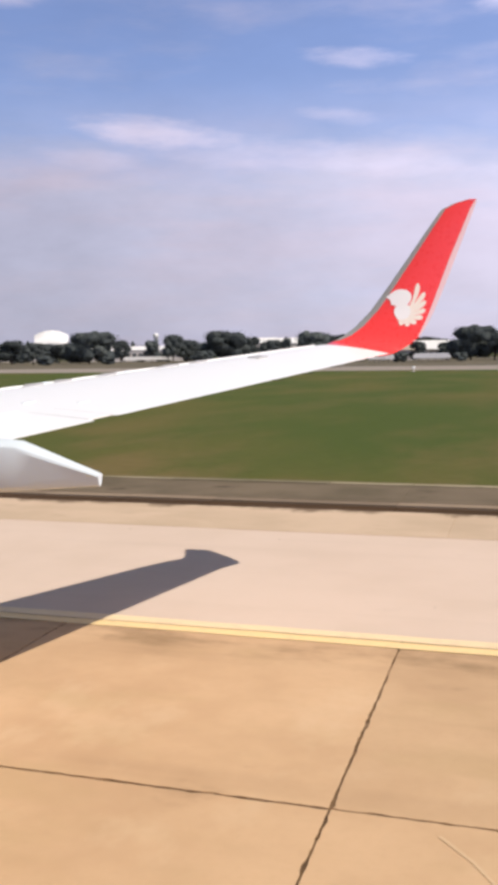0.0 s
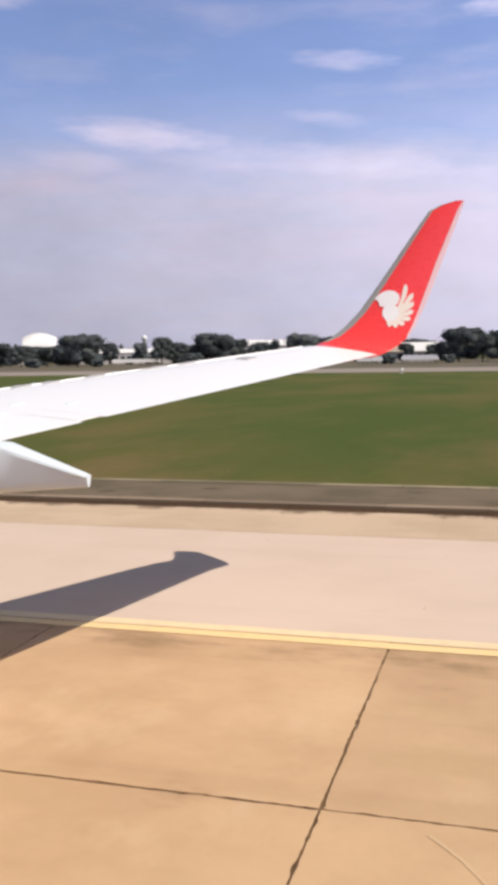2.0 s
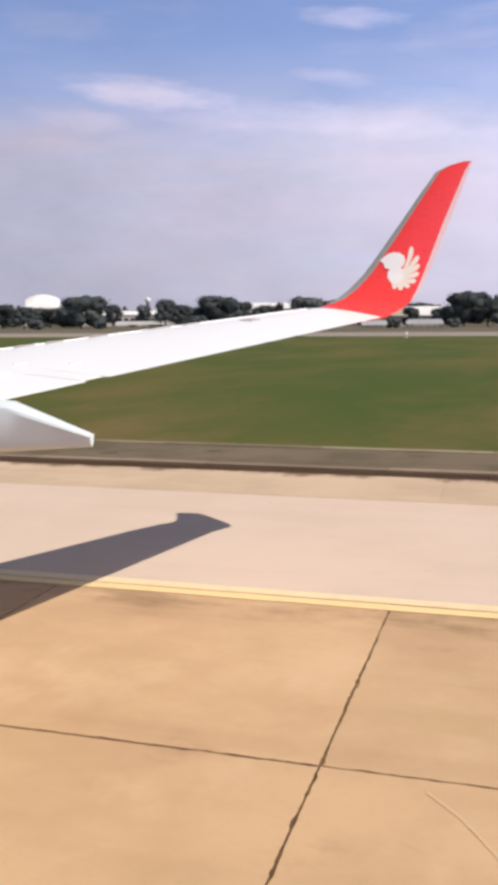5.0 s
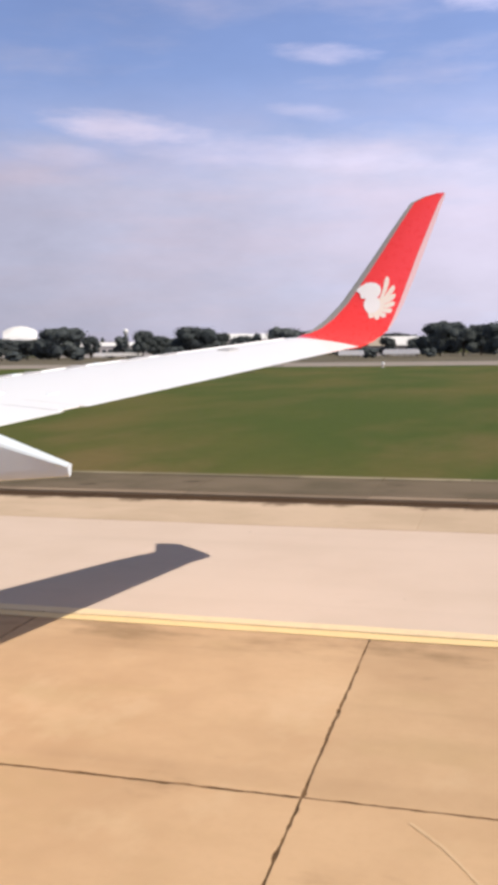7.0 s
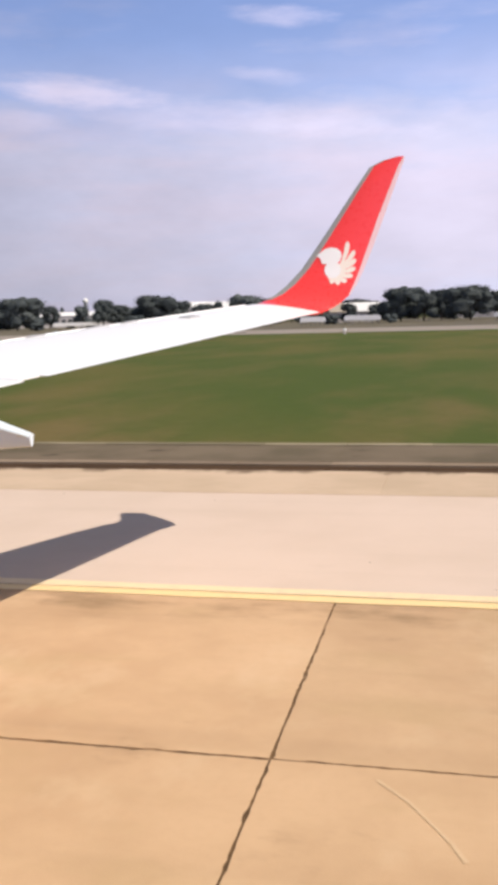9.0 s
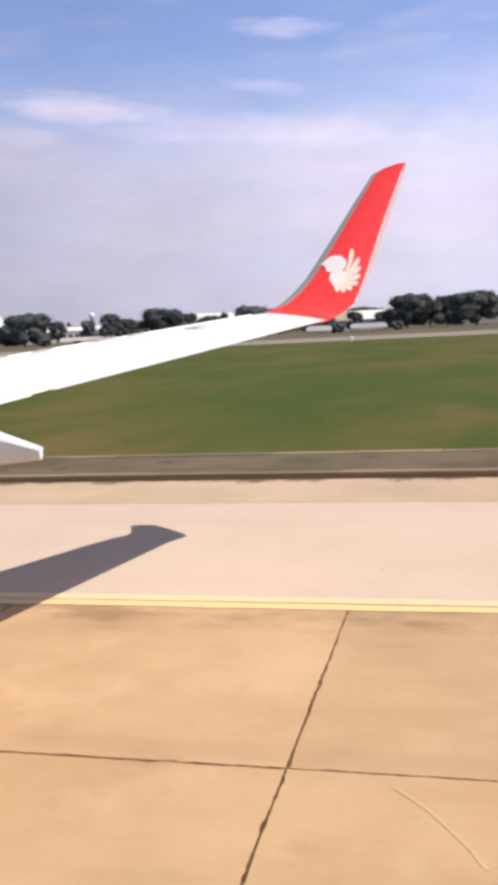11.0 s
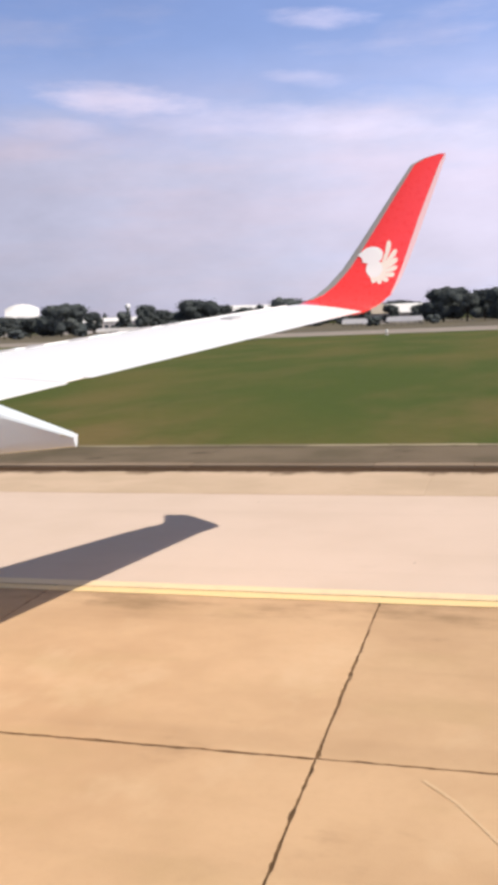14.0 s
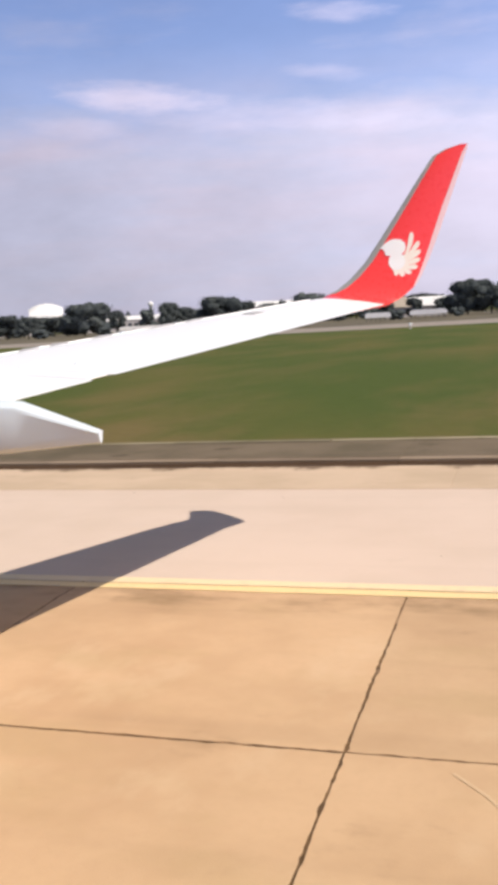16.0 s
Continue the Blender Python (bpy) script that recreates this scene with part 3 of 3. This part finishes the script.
# flap track fairings: long boats under the wing, with blunt tails
def fairing(y, tail, size, label, dz=0.0):
    """Rounded back that climbs into the wing, upright sides, blunt tail."""
    bm = bmesh.new()
    rings = []
    n = 17
    for i in range(n):
        f = i / (n - 1)
        back = 3.2 * f ** 1.2
        top = 2.905 + 0.36 * min(back, 0.8) + 0.06 * max(0.0, back - 0.8)
        low = 2.785 - 0.085 * min(1.0, back / 1.0) + 0.45 * max(0.0, (back - 1.3) / 1.9) ** 1.6
        half = min(0.055 + 0.11 * back, 0.165) * (1 if back < 2.0 else max(0.2, 1 - (back - 2.0) * 0.65))
        r = min(half * 0.55, (top - low) * 0.4)
        ring = []
        for k in range(9):
            a = math.pi * k / 8
            ring.append((half * math.cos(a), top - r + r * math.sin(a)))
        for k in range(7):
            a = math.pi + math.pi * k / 6
            ring.append((half * 0.72 * math.cos(a), low + 0.10 + 0.10 * math.sin(a)))
        rings.append([(tail - back * size, y + u * size, 3.9 - (3.9 - v) * size + dz) for u, v in ring])
    loft(bm, rings)
    ob = child("flap_fairing", bm, M_GREY, plane, label, True)
    ob.data.set_sharp_from_angle(angle=radians(28))
    return ob


fairing(6.69, -3.256, 0.88, "light grey flap track fairing")
fairing(4.0, -3.95, 0.88, "light grey flap track fairing", -0.22)

# discharge wicks along the trailing edge
for y in (11.6, 12.4, 13.2, 14.0, 14.7):
    bm = bmesh.new()
    tube(bm, (trail_x(y) - 0.03, y, wing_z(y)), (trail_x(y) + 0.14, y + 0.02, wing_z(y) - 0.01), 0.006, 0.003, 6)
    child("static_wick", bm, M_DARK, plane, "thin dark discharge wick")


# fuselage: a plain shell round the eye, with open cabin windows
HULL_Y, HULL_Z, HULL_R = -1.70, 3.60, 1.88


def hull_rings(radius, x_list):
    rings = []
    for x in x_list:
        k = 1.0
        lift = 0.0
        if x < -15:
            k = math.sqrt(max(0.02, 1 - ((x + 15) / 6.0) ** 2))
            lift = -0.25 * (1 - k)
        elif x > 6:
            k = max(0.16, 1 - ((x - 6) / 12.0) ** 1.4)
            lift = 1.2 * (1 - k)
        rings.append((x, radius * k, lift))
    return rings


def hull(name, radius, material, label):
    bm = bmesh.new()
    xs = [-20.8, -20.2, -19, -17, -15, -9, -4.0, -1.115, -0.865, -0.195, 0.055, 0.725, 0.975, 3, 6, 9, 12, 15, 17.5]
    # angles round the shell, with window edges at even heights
    lo = math.asin((3.66 - HULL_Z) / HULL_R)
    hi = math.asin((4.08 - HULL_Z) / HULL_R)
    angles = [lo, hi] + [hi + (math.tau - (hi - lo)) * i / 22 for i in range(1, 22)]
    rows = []
    for x, r, lift in hull_rings(radius, xs):
        rows.append([bm.verts.new((x, HULL_Y + r * math.cos(a), HULL_Z + lift + r * math.sin(a))) for a in angles])
    openings = {7, 9, 11}
    k = len(angles)
    for i in range(len(rows) - 1):
        for j in range(k):
            if j == 0 and i in openings:
                continue
            bm.faces.new((rows[i][j], rows[i][(j + 1) % k], rows[i + 1][(j + 1) % k], rows[i + 1][j]))
    bm.faces.new(rows[0])
    bm.faces.new(rows[-1])
    return child(name, bm, material, plane, label)


skin_part = hull("fuselage", HULL_R, M_WHITE, "white fuselage skin with window openings")
skin_part.data.polygons.foreach_set("use_smooth", [True] * len(skin_part.data.polygons))
skin_part.data.set_sharp_from_angle(angle=radians(40))
hull("cabin_wall", HULL_R - 0.06, M_CABIN, "pale cabin lining")

# wheels and legs that carry it
for gx, gy, r in ((-4.9, -1.62 - 2.86, 0.56), (-4.9, -1.62 + 2.86, 0.56), (-18.0, -1.62, 0.34)):
    bm = bmesh.new()
    tube(bm, (gx, gy, r), (gx, gy, 2.6), 0.11, 0.13, 12)
    leg = child("gear_leg", bm, M_METAL, plane, "grey landing gear leg", True)
    for dy in (-0.43, 0.08):
        bm = bmesh.new()
        prof = [(0.0, 0.6), (0.04, 0.92), (0.12, 1.0), (0.23, 1.0), (0.31, 0.92), (0.35, 0.6)]
        rings = [[(gx + r * k * math.cos(a * math.tau / 24), gy + dy + w, r + 0.008 + r * k * math.sin(a * math.tau / 24)) for a in range(24)] for w, k in prof]
        loft(bm, rings)
        child("tyre", bm, M_RUBBER, leg, "black tyre", True)


# ---- distance: trees and buildings ----
def bearing(turn, dist):
    """A place at a turn to the left of straight out (degrees) and a distance out from the eye."""
    a = radians(turn)
    return -math.sin(a) * dist, math.cos(a) * dist


def tree_meshes(seed, h, w, trunk, cone, flat, clumps=420):
    """Trunk with limbs, and a crown of many small leaf clumps."""
    rng = random.Random(seed)
    tb = bmesh.new()
    top = h * (trunk + (1 - trunk) * 0.45)
    pts = [Vector((0, 0, -0.1))]
    for i in range(1, 5):
        pts.append(Vector((rng.uniform(-0.03, 0.03) * h, rng.uniform(-0.03, 0.03) * h, top * i / 4)))
    for i in range(4):
        tube(tb, pts[i], pts[i + 1], h * 0.034 * (1 - 0.18 * i), h * 0.034 * (1 - 0.18 * (i + 1)), 7)
    hubs = []
    n = 5 if cone else 15
    for i in range(n):
        a = math.tau * i / n + rng.uniform(-0.4, 0.4)
        f = rng.uniform(0.45, 0.95)
        base = pts[2].lerp(pts[4], rng.random())
        z = h * (trunk + (1 - trunk) * rng.uniform(0.20, 0.80))
        r = w / 2 * f * (0.55 if cone else 0.72)
        tip = Vector((r * math.cos(a), r * math.sin(a), z))
        tube(tb, base, tip, h * 0.014, h * 0.004, 5)
        hubs.append((tip, w * rng.uniform(0.16, 0.27)))
    if cone:
        for i in range(7):
            f = i / 6
            hubs.append((Vector((rng.uniform(-0.05, 0.05) * w, 0, h * (trunk + (1 - trunk) * (0.1 + 0.85 * f)))), w * (0.42 * (1 - f) + 0.07)))
    else:
        for i in range(13):
            a = rng.uniform(0, math.tau)
            r = w * 0.30 * math.sqrt(rng.random())
            hubs.append((Vector((r * math.cos(a), r * math.sin(a), h * rng.uniform(0.72, 0.88))), w * rng.uniform(0.13, 0.20)))
    cb = bmesh.new()
    # dense inner foliage, lumpy
    for c, r in hubs:
        m = Matrix.Translation(c) @ Matrix.Diagonal((r * 0.66, r * 0.66, r * 0.66 * flat, 1))
        for v in bmesh.ops.create_icosphere(cb, subdivisions=2, radius=1.0, matrix=m)["verts"]:
            v.co += (v.co - c) * (0.50 * noise.noise(v.co * (16.0 / w) + Vector((seed, 0, 0))))
    for i in range(clumps):
        c, r = hubs[rng.randrange(len(hubs))]
        d = Vector((rng.gauss(0, 1), rng.gauss(0, 1), rng.gauss(0, 1))).normalized() * (r * rng.uniform(0.45, 1.08))
        d.z *= flat
        p = c + d
        if p.z < h * trunk * 0.75 or p.z > h * 1.02:
            p.z = h * rng.uniform(trunk + 0.1, 0.95)
        s = h * rng.uniform(0.013, 0.032)
        q = (d.normalized() + Vector((rng.uniform(-0.3, 0.3), rng.uniform(-0.3, 0.3), rng.uniform(-0.1, 0.5)))).to_track_quat("Z", "Y").to_matrix()
        vs = [cb.verts.new(p + q @ Vector(v)) for v in ((s, 0, 0), (-0.4 * s, s, 0.1 * s), (-0.6 * s, -s, 0.0), (0, 0.1 * s, -0.5 * s))]
        for f in ((0, 1, 2), (0, 1, 3), (1, 2, 3), (0, 2, 3)):
            cb.faces.new([vs[k] for k in f])
    return mesh_of("trunk", tb, M_BARK), mesh_of("crown", cb, M_LEAF)


TREES = {
    "umbrella": [tree_meshes(11 + i, 1.0, 1.9, 0.07, False, 0.72, 6000) for i in range(3)],
    "round": [tree_meshes(31 + i, 1.0, 1.05, 0.05, False, 0.9, 5000) for i in range(3)],
    "cone": [tree_meshes(51 + i, 1.0, 0.62, 0.12, True, 1.0, 2200) for i in range(2)],
    "shrub": [tree_meshes(71 + i, 1.0, 1.9, 0.03, False, 0.7, 2200) for i in range(2)],
}
TREE_LABELS = {
    "umbrella": "broad dark green tree with a flat spreading crown",
    "round": "dark green tree with a rounded uneven crown",
    "cone": "slim dark green conical tree",
    "shrub": "low dark green bushes on the grass",
}
rng = random.Random(3)


def tree(kind, turn, dist, h, spread=1.0):
    x, y = bearing(turn, dist)
    ob = thing("tree", x, y, -0.06, TREE_LABELS[kind], "tree", "trees along the airfield")
    trunk, crown = TREES[kind][rng.randrange(len(TREES[kind]))]
    ob.rotation_euler = (0, 0, rng.uniform(0, math.tau))
    ob.scale = (h * spread, h * spread, h)
    for name, me in (("trunk", trunk), ("crown", crown)):
        o = new(name, me)
        o.parent = ob
    return ob


def house(turn, dist, w, d, h, roof, roof_h, label, wall=None, windows=0, rows=1, roof_mat=None, eave=0.5, name="building"):
    """A building with a wall block, a roof of its own and rows of windows towards the field."""
    x, y = bearing(turn, dist)
    ob = thing(name, x, y, -0.06, label, "building", "buildings beyond the airfield")
    ob.rotation_euler = (0, 0, radians(turn))
    bm = box(bmesh.new(), -w / 2, w / 2, 0, d, 0, h)
    part("wall", bm, wall or M_WALL, ob)
    bm = bmesh.new()
    if roof == "gable":
        e = eave
        loft(bm, [[(-w / 2 - e, y0, h), (w / 2 + e, y0, h), (w / 2 + e, y0, h + 0.25), (0, y0, h + roof_h), (-w / 2 - e, y0, h + 0.25)] for y0 in (-e, d + e)])
    elif roof == "long":
        # ridge along the front, slopes to front and back
        e = eave
        loft(bm, [[(x0, -e, h), (x0, d + e, h), (x0, d + e, h + 0.3), (x0, d / 2, h + roof_h), (x0, -e, h + 0.3)] for x0 in (-w / 2 - e, w / 2 + e)])
    elif roof == "vault":
        # curved roof whose long side faces the field
        loft(bm, [[(u * (w / 2 + eave), d / 2 - (d / 2 + eave) * math.cos(t), h + roof_h * (1 - 0.30 * u * u) * math.sin(t)) for t in [math.pi * i / 14 for i in range(15)]]
                  for u in (-1.0, -0.75, -0.4, 0.0, 0.4, 0.75, 1.0)])
    elif roof == "hip":
        e = eave
        a = [(-w / 2 - e, -e, h), (w / 2 + e, -e, h), (w / 2 + e, d + e, h), (-w / 2 - e, d + e, h)]
        b = [(-w / 4, d * 0.4, h + roof_h), (w / 4, d * 0.4, h + roof_h), (w / 4, d * 0.6, h + roof_h), (-w / 4, d * 0.6, h + roof_h)]
        loft(bm, [a, b])
    else:
        box(bm, -w / 2 - eave, w / 2 + eave, -eave, d + eave, h, h + roof_h, 0.05)
    part("roof", bm, roof_mat or M_ROOF, ob)
    for r in range(rows):
        for i in range(windows):
            cx = -w / 2 + w * (i + 0.5) / windows
            z0 = h * (r + 0.35) / rows
            bm = box(bmesh.new(), cx - w * 0.32 / windows, cx + w * 0.32 / windows, -0.08, 0.06, z0, z0 + h * 0.38 / rows)
            part("window", bm, M_PANE, ob)
    return ob


# buildings, by bearing
house(28.6, 880, 30, 34, 13, "vault", 15.0, "large white hangar with a curved roof", M_ROOF, 0)
house(31.6, 640, 46, 16, 6.5, "long", 3.6, "long low pale block with a white roof", None, 10, 1)
house(23.3, 560, 34, 14, 6.5, "long", 2.6, "long low pale hall with a white roof", None, 9, 1)
house(20.9, 565, 12, 12, 7.2, "long", 2.8, "pale hall with a white roof among trees", None, 4, 1)
house(26.3, 600, 22, 12, 5.6, "long", 3.0, "low pale shed with a white roof", None, 5, 1)
house(16.2, 640, 26, 18, 10.5, "long", 4.2, "pale warehouse with a white roof", None, 6, 1)
house(13.9, 700, 60, 18, 11.0, "long", 4.4, "long pale warehouse with a white roof", None, 12, 1)
house(7.3, 420, 12, 12, 4.6, "hip", 4.6, "beige house with a hipped roof", None, 4, 1, M_TILE, 0.8)
house(5.6, 425, 15, 12, 4.6, "long", 4.2, "low building with a bright white roof", None, 5, 1, M_ROOF, 1.0)
house(-1.6, 520, 34, 18, 9, "long", 5.0, "hall with a bright white roof among trees", None, 7, 1)
house(-6.5, 500, 30, 18, 8, "long", 5.0, "hall with a white roof among trees", None, 7, 1)
house(36.0, 650, 40, 18, 8, "long", 4.0, "pale warehouse among trees", None, 7, 1)


def radar_tower(turn, dist, h, r):
    """A square tower with a white dome on a ring."""
    x, y = bearing(turn, dist)
    ob = thing("tower", x, y, -0.06, "pale tower with a white radar dome above the trees", "tower", "buildings beyond the airfield")
    part("shaft", box(bmesh.new(), -1.1, 1.1, -1.1, 1.1, 0, h, 0.15), M_EDGE_GREY, ob)
    part("ring", tube(bmesh.new(), (0, 0, h), (0, 0, h + 0.5), r * 0.85, r * 0.85, 16), M_EDGE_GREY, ob)
    bm = bmesh.new()
    bmesh.ops.create_uvsphere(bm, u_segments=18, v_segments=12, radius=r, matrix=Matrix.Translation((0, 0, h + 0.4 + r * 0.8)))
    part("dome", bm, M_ROOF, ob, "white round dome", True)


radar_tower(22.35, 764, 17.0, 2.3)


def shelter(turn, dist, w, d, h, label):
    """A low open canopy: white roof on posts."""
    x, y = bearing(turn, dist)
    ob = thing("canopy", x, y, -0.06, label, "canopy", "low white canopies")
    ob.rotation_euler = (0, 0, radians(turn))
    bm = bmesh.new()
    rings = []
    for y0 in (0, d):
        rings.append([(-w / 2, y0, h - 1.7), (-w / 2, y0, h - 0.7), (-w * 0.44, y0, h), (w * 0.44, y0, h), (w / 2, y0, h - 0.7), (w / 2, y0, h - 1.7)])
    loft(bm, rings)
    part("roof", bm, M_ROOF, ob)
    for i in range(6):
        cx = -w * 0.45 + w * 0.9 * i / 5
        part("post", tube(bmesh.new(), (cx, 0.2, 0), (cx, 0.2, h - 1.6), 0.09, None, 6), M_DARK, ob)


shelter(8.6, 330, 9.0, 6, 3.0, "low white canopy roof on posts")
shelter(5.6, 335, 13.0, 6, 3.2, "long low white canopy roof on posts")
shelter(22.9, 470, 24.0, 6, 3.0, "long low white canopy roof on posts")
shelter(-3.5, 340, 16.0, 6, 3.2, "long low white canopy roof on posts")

# trees, by bearing: kind, turn, distance, height, spread
for kind, turn, dist, h, spread in (
    ("umbrella", 33.2, 450, 13.0, 0.9), ("round", 31.0, 460, 11.5, 1.2), ("round", 29.7, 440, 10.0, 1.2), ("round", 28.2, 470, 9.5, 1.1),
    ("umbrella", 26.4, 440, 14.2, 1.0), ("round", 24.5, 490, 11.5, 0.9), ("round", 22.6, 500, 11.6, 0.8), ("round", 21.3, 455, 13.4, 0.85),
    ("round", 20.4, 470, 11.0, 1.1), ("umbrella", 18.2, 445, 14.6, 0.95), ("round", 16.7, 480, 12.5, 1.1), ("round", 15.3, 470, 10.5, 1.2),
    ("cone", 14.4, 470, 12.0, 1.1), ("umbrella", 12.6, 470, 13.8, 0.8), ("round", 11.2, 490, 13.0, 1.2), ("umbrella", 9.9, 500, 13.5, 0.8),
    ("round", 8.2, 410, 8.5, 1.1), ("shrub", 7.4, 345, 3.6, 1.0), ("round", 6.4, 390, 8.0, 1.0), ("round", 4.7, 400, 7.5, 1.2),
    ("umbrella", 3.3, 400, 13.6, 0.85), ("round", 1.9, 390, 11.5, 1.0), ("round", 0.9, 410, 13.0, 0.9), ("umbrella", -0.8, 380, 13.6, 0.9),
    ("round", -2.4, 420, 12.0, 1.0), ("umbrella", -4.4, 430, 12.5, 0.9), ("round", -6.3, 440, 11.0, 1.0),
    ("shrub", 29.0, 400, 4.0, 1.1), ("shrub", 25.2, 400, 3.6, 1.1), ("shrub", 19.6, 410, 4.2, 1.2), ("shrub", 3.9, 350, 3.4, 1.0),
):
    tree(kind, turn, dist, h, spread)
# bushes between the trunks
for i in range(30):
    tree("shrub", -7 + 42 * (i + rng.uniform(-0.45, 0.45)) / 29, rng.uniform(430, 520), rng.uniform(3.2, 5.6), rng.uniform(1.0, 1.5))
# a looser belt of trees further back
for i in range(64):
    turn = -9 + 48 * (i + rng.uniform(-0.4, 0.4)) / 63
    tree(("round", "umbrella", "round", "cone")[i % 4], turn, rng.uniform(580, 800), rng.uniform(9.0, 14.0), rng.uniform(1.1, 1.6))

# small edge markers
def marker(x, y, label):
    ob = thing("edge_marker", x, y, 0.0, label, "marker", "edge markers on the shoulder")
    part("base", tube(bmesh.new(), (0, 0, 0), (0, 0, 0.03), 0.10, 0.09, 12), M_DARK, ob, "dark round base plate")
    part("stem", tube(bmesh.new(), (0, 0, 0.03), (0, 0, 0.28), 0.022, 0.02, 8), M_DARK, ob, "dark stem")
    bm = bmesh.new()
    bmesh.ops.create_uvsphere(bm, u_segments=10, v_segments=6, radius=0.05, matrix=Matrix.Translation((0, 0, 0.31)))
    part("lamp", bm, M_DARK, ob, "dark lamp head", True)


marker(-12.5, 15.5, "small dark edge light standing on pale concrete")


def field_lamp(x, y):
    ob = thing("field_light", x, y, -0.06, "small white light standing in the grass", "light", "lights in the grass")
    part("base", tube(bmesh.new(), (0, 0, 0), (0, 0, 0.12), 0.35, 0.30, 12), M_WALL, ob)
    part("stem", tube(bmesh.new(), (0, 0, 0.12), (0, 0, 0.6), 0.09, 0.08, 8), M_WALL, ob)
    part("lamp", tube(bmesh.new(), (0, 0, 0.6), (0, 0, 1.1), 0.32, 0.24, 12), M_ROOF, ob, "white lamp head")


field_lamp(-21.5, 183.5)
marker(112.0, 15.5, "small dark edge light standing on pale concrete")

# grass tufts that fray the edge of the verge
bm_v, bm_f = [], []
tuft = random.Random(17)
for i in range(4000):
    x = tuft.uniform(-24, 12)
    y = 27.30 + abs(tuft.gauss(0, 0.16))
    hgt = tuft.uniform(0.03, 0.075)
    for b in range(3):
        a = tuft.uniform(0, math.tau)
        w = tuft.uniform(0.012, 0.03)
        lean = tuft.uniform(0.0, 0.06)
        k = len(bm_v)
        cx, cy = x + tuft.uniform(-0.05, 0.05), y + tuft.uniform(-0.05, 0.05)
        bm_v += [(cx - w * math.cos(a), cy - w * math.sin(a), -0.07), (cx + w * math.cos(a), cy + w * math.sin(a), -0.07),
                 (cx + lean * math.sin(a), cy + lean * math.cos(a), -0.06 + hgt)]
        bm_f.append((k, k + 1, k + 2))
me = bpy.data.meshes.new("grass_tufts")
me.from_pydata(bm_v, [], bm_f)
me.materials.append(M_GRASS)
tagged(new("grass_tufts", me), "short uneven grass tufts along the verge", "grass", "", "stuff")

# grit and small stains scattered on the slabs
bm = bmesh.new()
grit = random.Random(23)
for i in range(5):
    x, y = grit.uniform(-9, 4), grit.uniform(8, 22)
    r = grit.uniform(0.010, 0.020)
    ring = [(x + r * grit.uniform(0.6, 1.5) * math.cos(a), y + r * grit.uniform(0.6, 1.3) * math.sin(a)) for a in [math.tau * k / 7 for k in range(7)]]
    low = [bm.verts.new((px, py, 0.004)) for px, py in ring]
    top = bm.verts.new((x, y, 0.006 + r * 0.35))
    for k in range(7):
        bm.faces.new((low[k], low[(k + 1) % 7], top))
tagged(part("grit", bm, M_STONE), "small dark grit scattered on the concrete", "grit", "", "stuff")

# ---- slabs and panels ----
slabs = [slab_mesh("slab", SLAB, SLAB, 0.04, M_SLAB, 0.031, s) for s in range(6)]
x_first = JOINT_X - 9 * SLAB
for row in range(5):
    pave(taxiway, "slab", slabs, x_first, SLAB, 26, EDGE_Y - SLAB * (row + 0.5) + 0.11, 0.0)
wide = [slab_mesh("panel", 3 * SLAB, 7.25, 0.04, M_SHOULDER, 0.0, s) for s in range(3)]
pave(shoulder, "panel", wide, x_first, 3 * SLAB, 9, 12.56 + 3.625, 0.0)
ochre = [slab_mesh("panel", SLAB, 3.01, 0.04, M_STRIP, 0.005, s) for s in range(5)]
pave(strip, "panel", ochre, x_first, SLAB, 26, 21.255, 0.006)
gutter = [slab_mesh("gutter_stone", 2.5, 0.74, 0.03, M_GUTTER, 0.016, s) for s in range(4)]
pave(verge, "gutter_stone", gutter, x_first - 12, 2.5, 60, 23.11, -0.004)
kerbs = [slab_mesh("kerb_stone", 2.5, 0.50, 0.15, M_KERB, 0.010, s) for s in range(4)]
pave(verge, "kerb_stone", kerbs, x_first - 12, 2.5, 60, 23.73, 0.05)
verges = [slab_mesh("verge_panel", 5.0, 2.94, 0.15, M_VERGE, 0.008, s) for s in range(4)]
pave(verge, "verge_panel", verges, x_first - 12, 5.0, 30, 25.46, 0.055)
edges = [slab_mesh("edge_stone", 2.5, 0.46, 0.15, M_EDGE, 0.02, s) for s in range(4)]
pave(verge, "edge_stone", edges, x_first - 12, 2.5, 60, 27.16, 0.07)
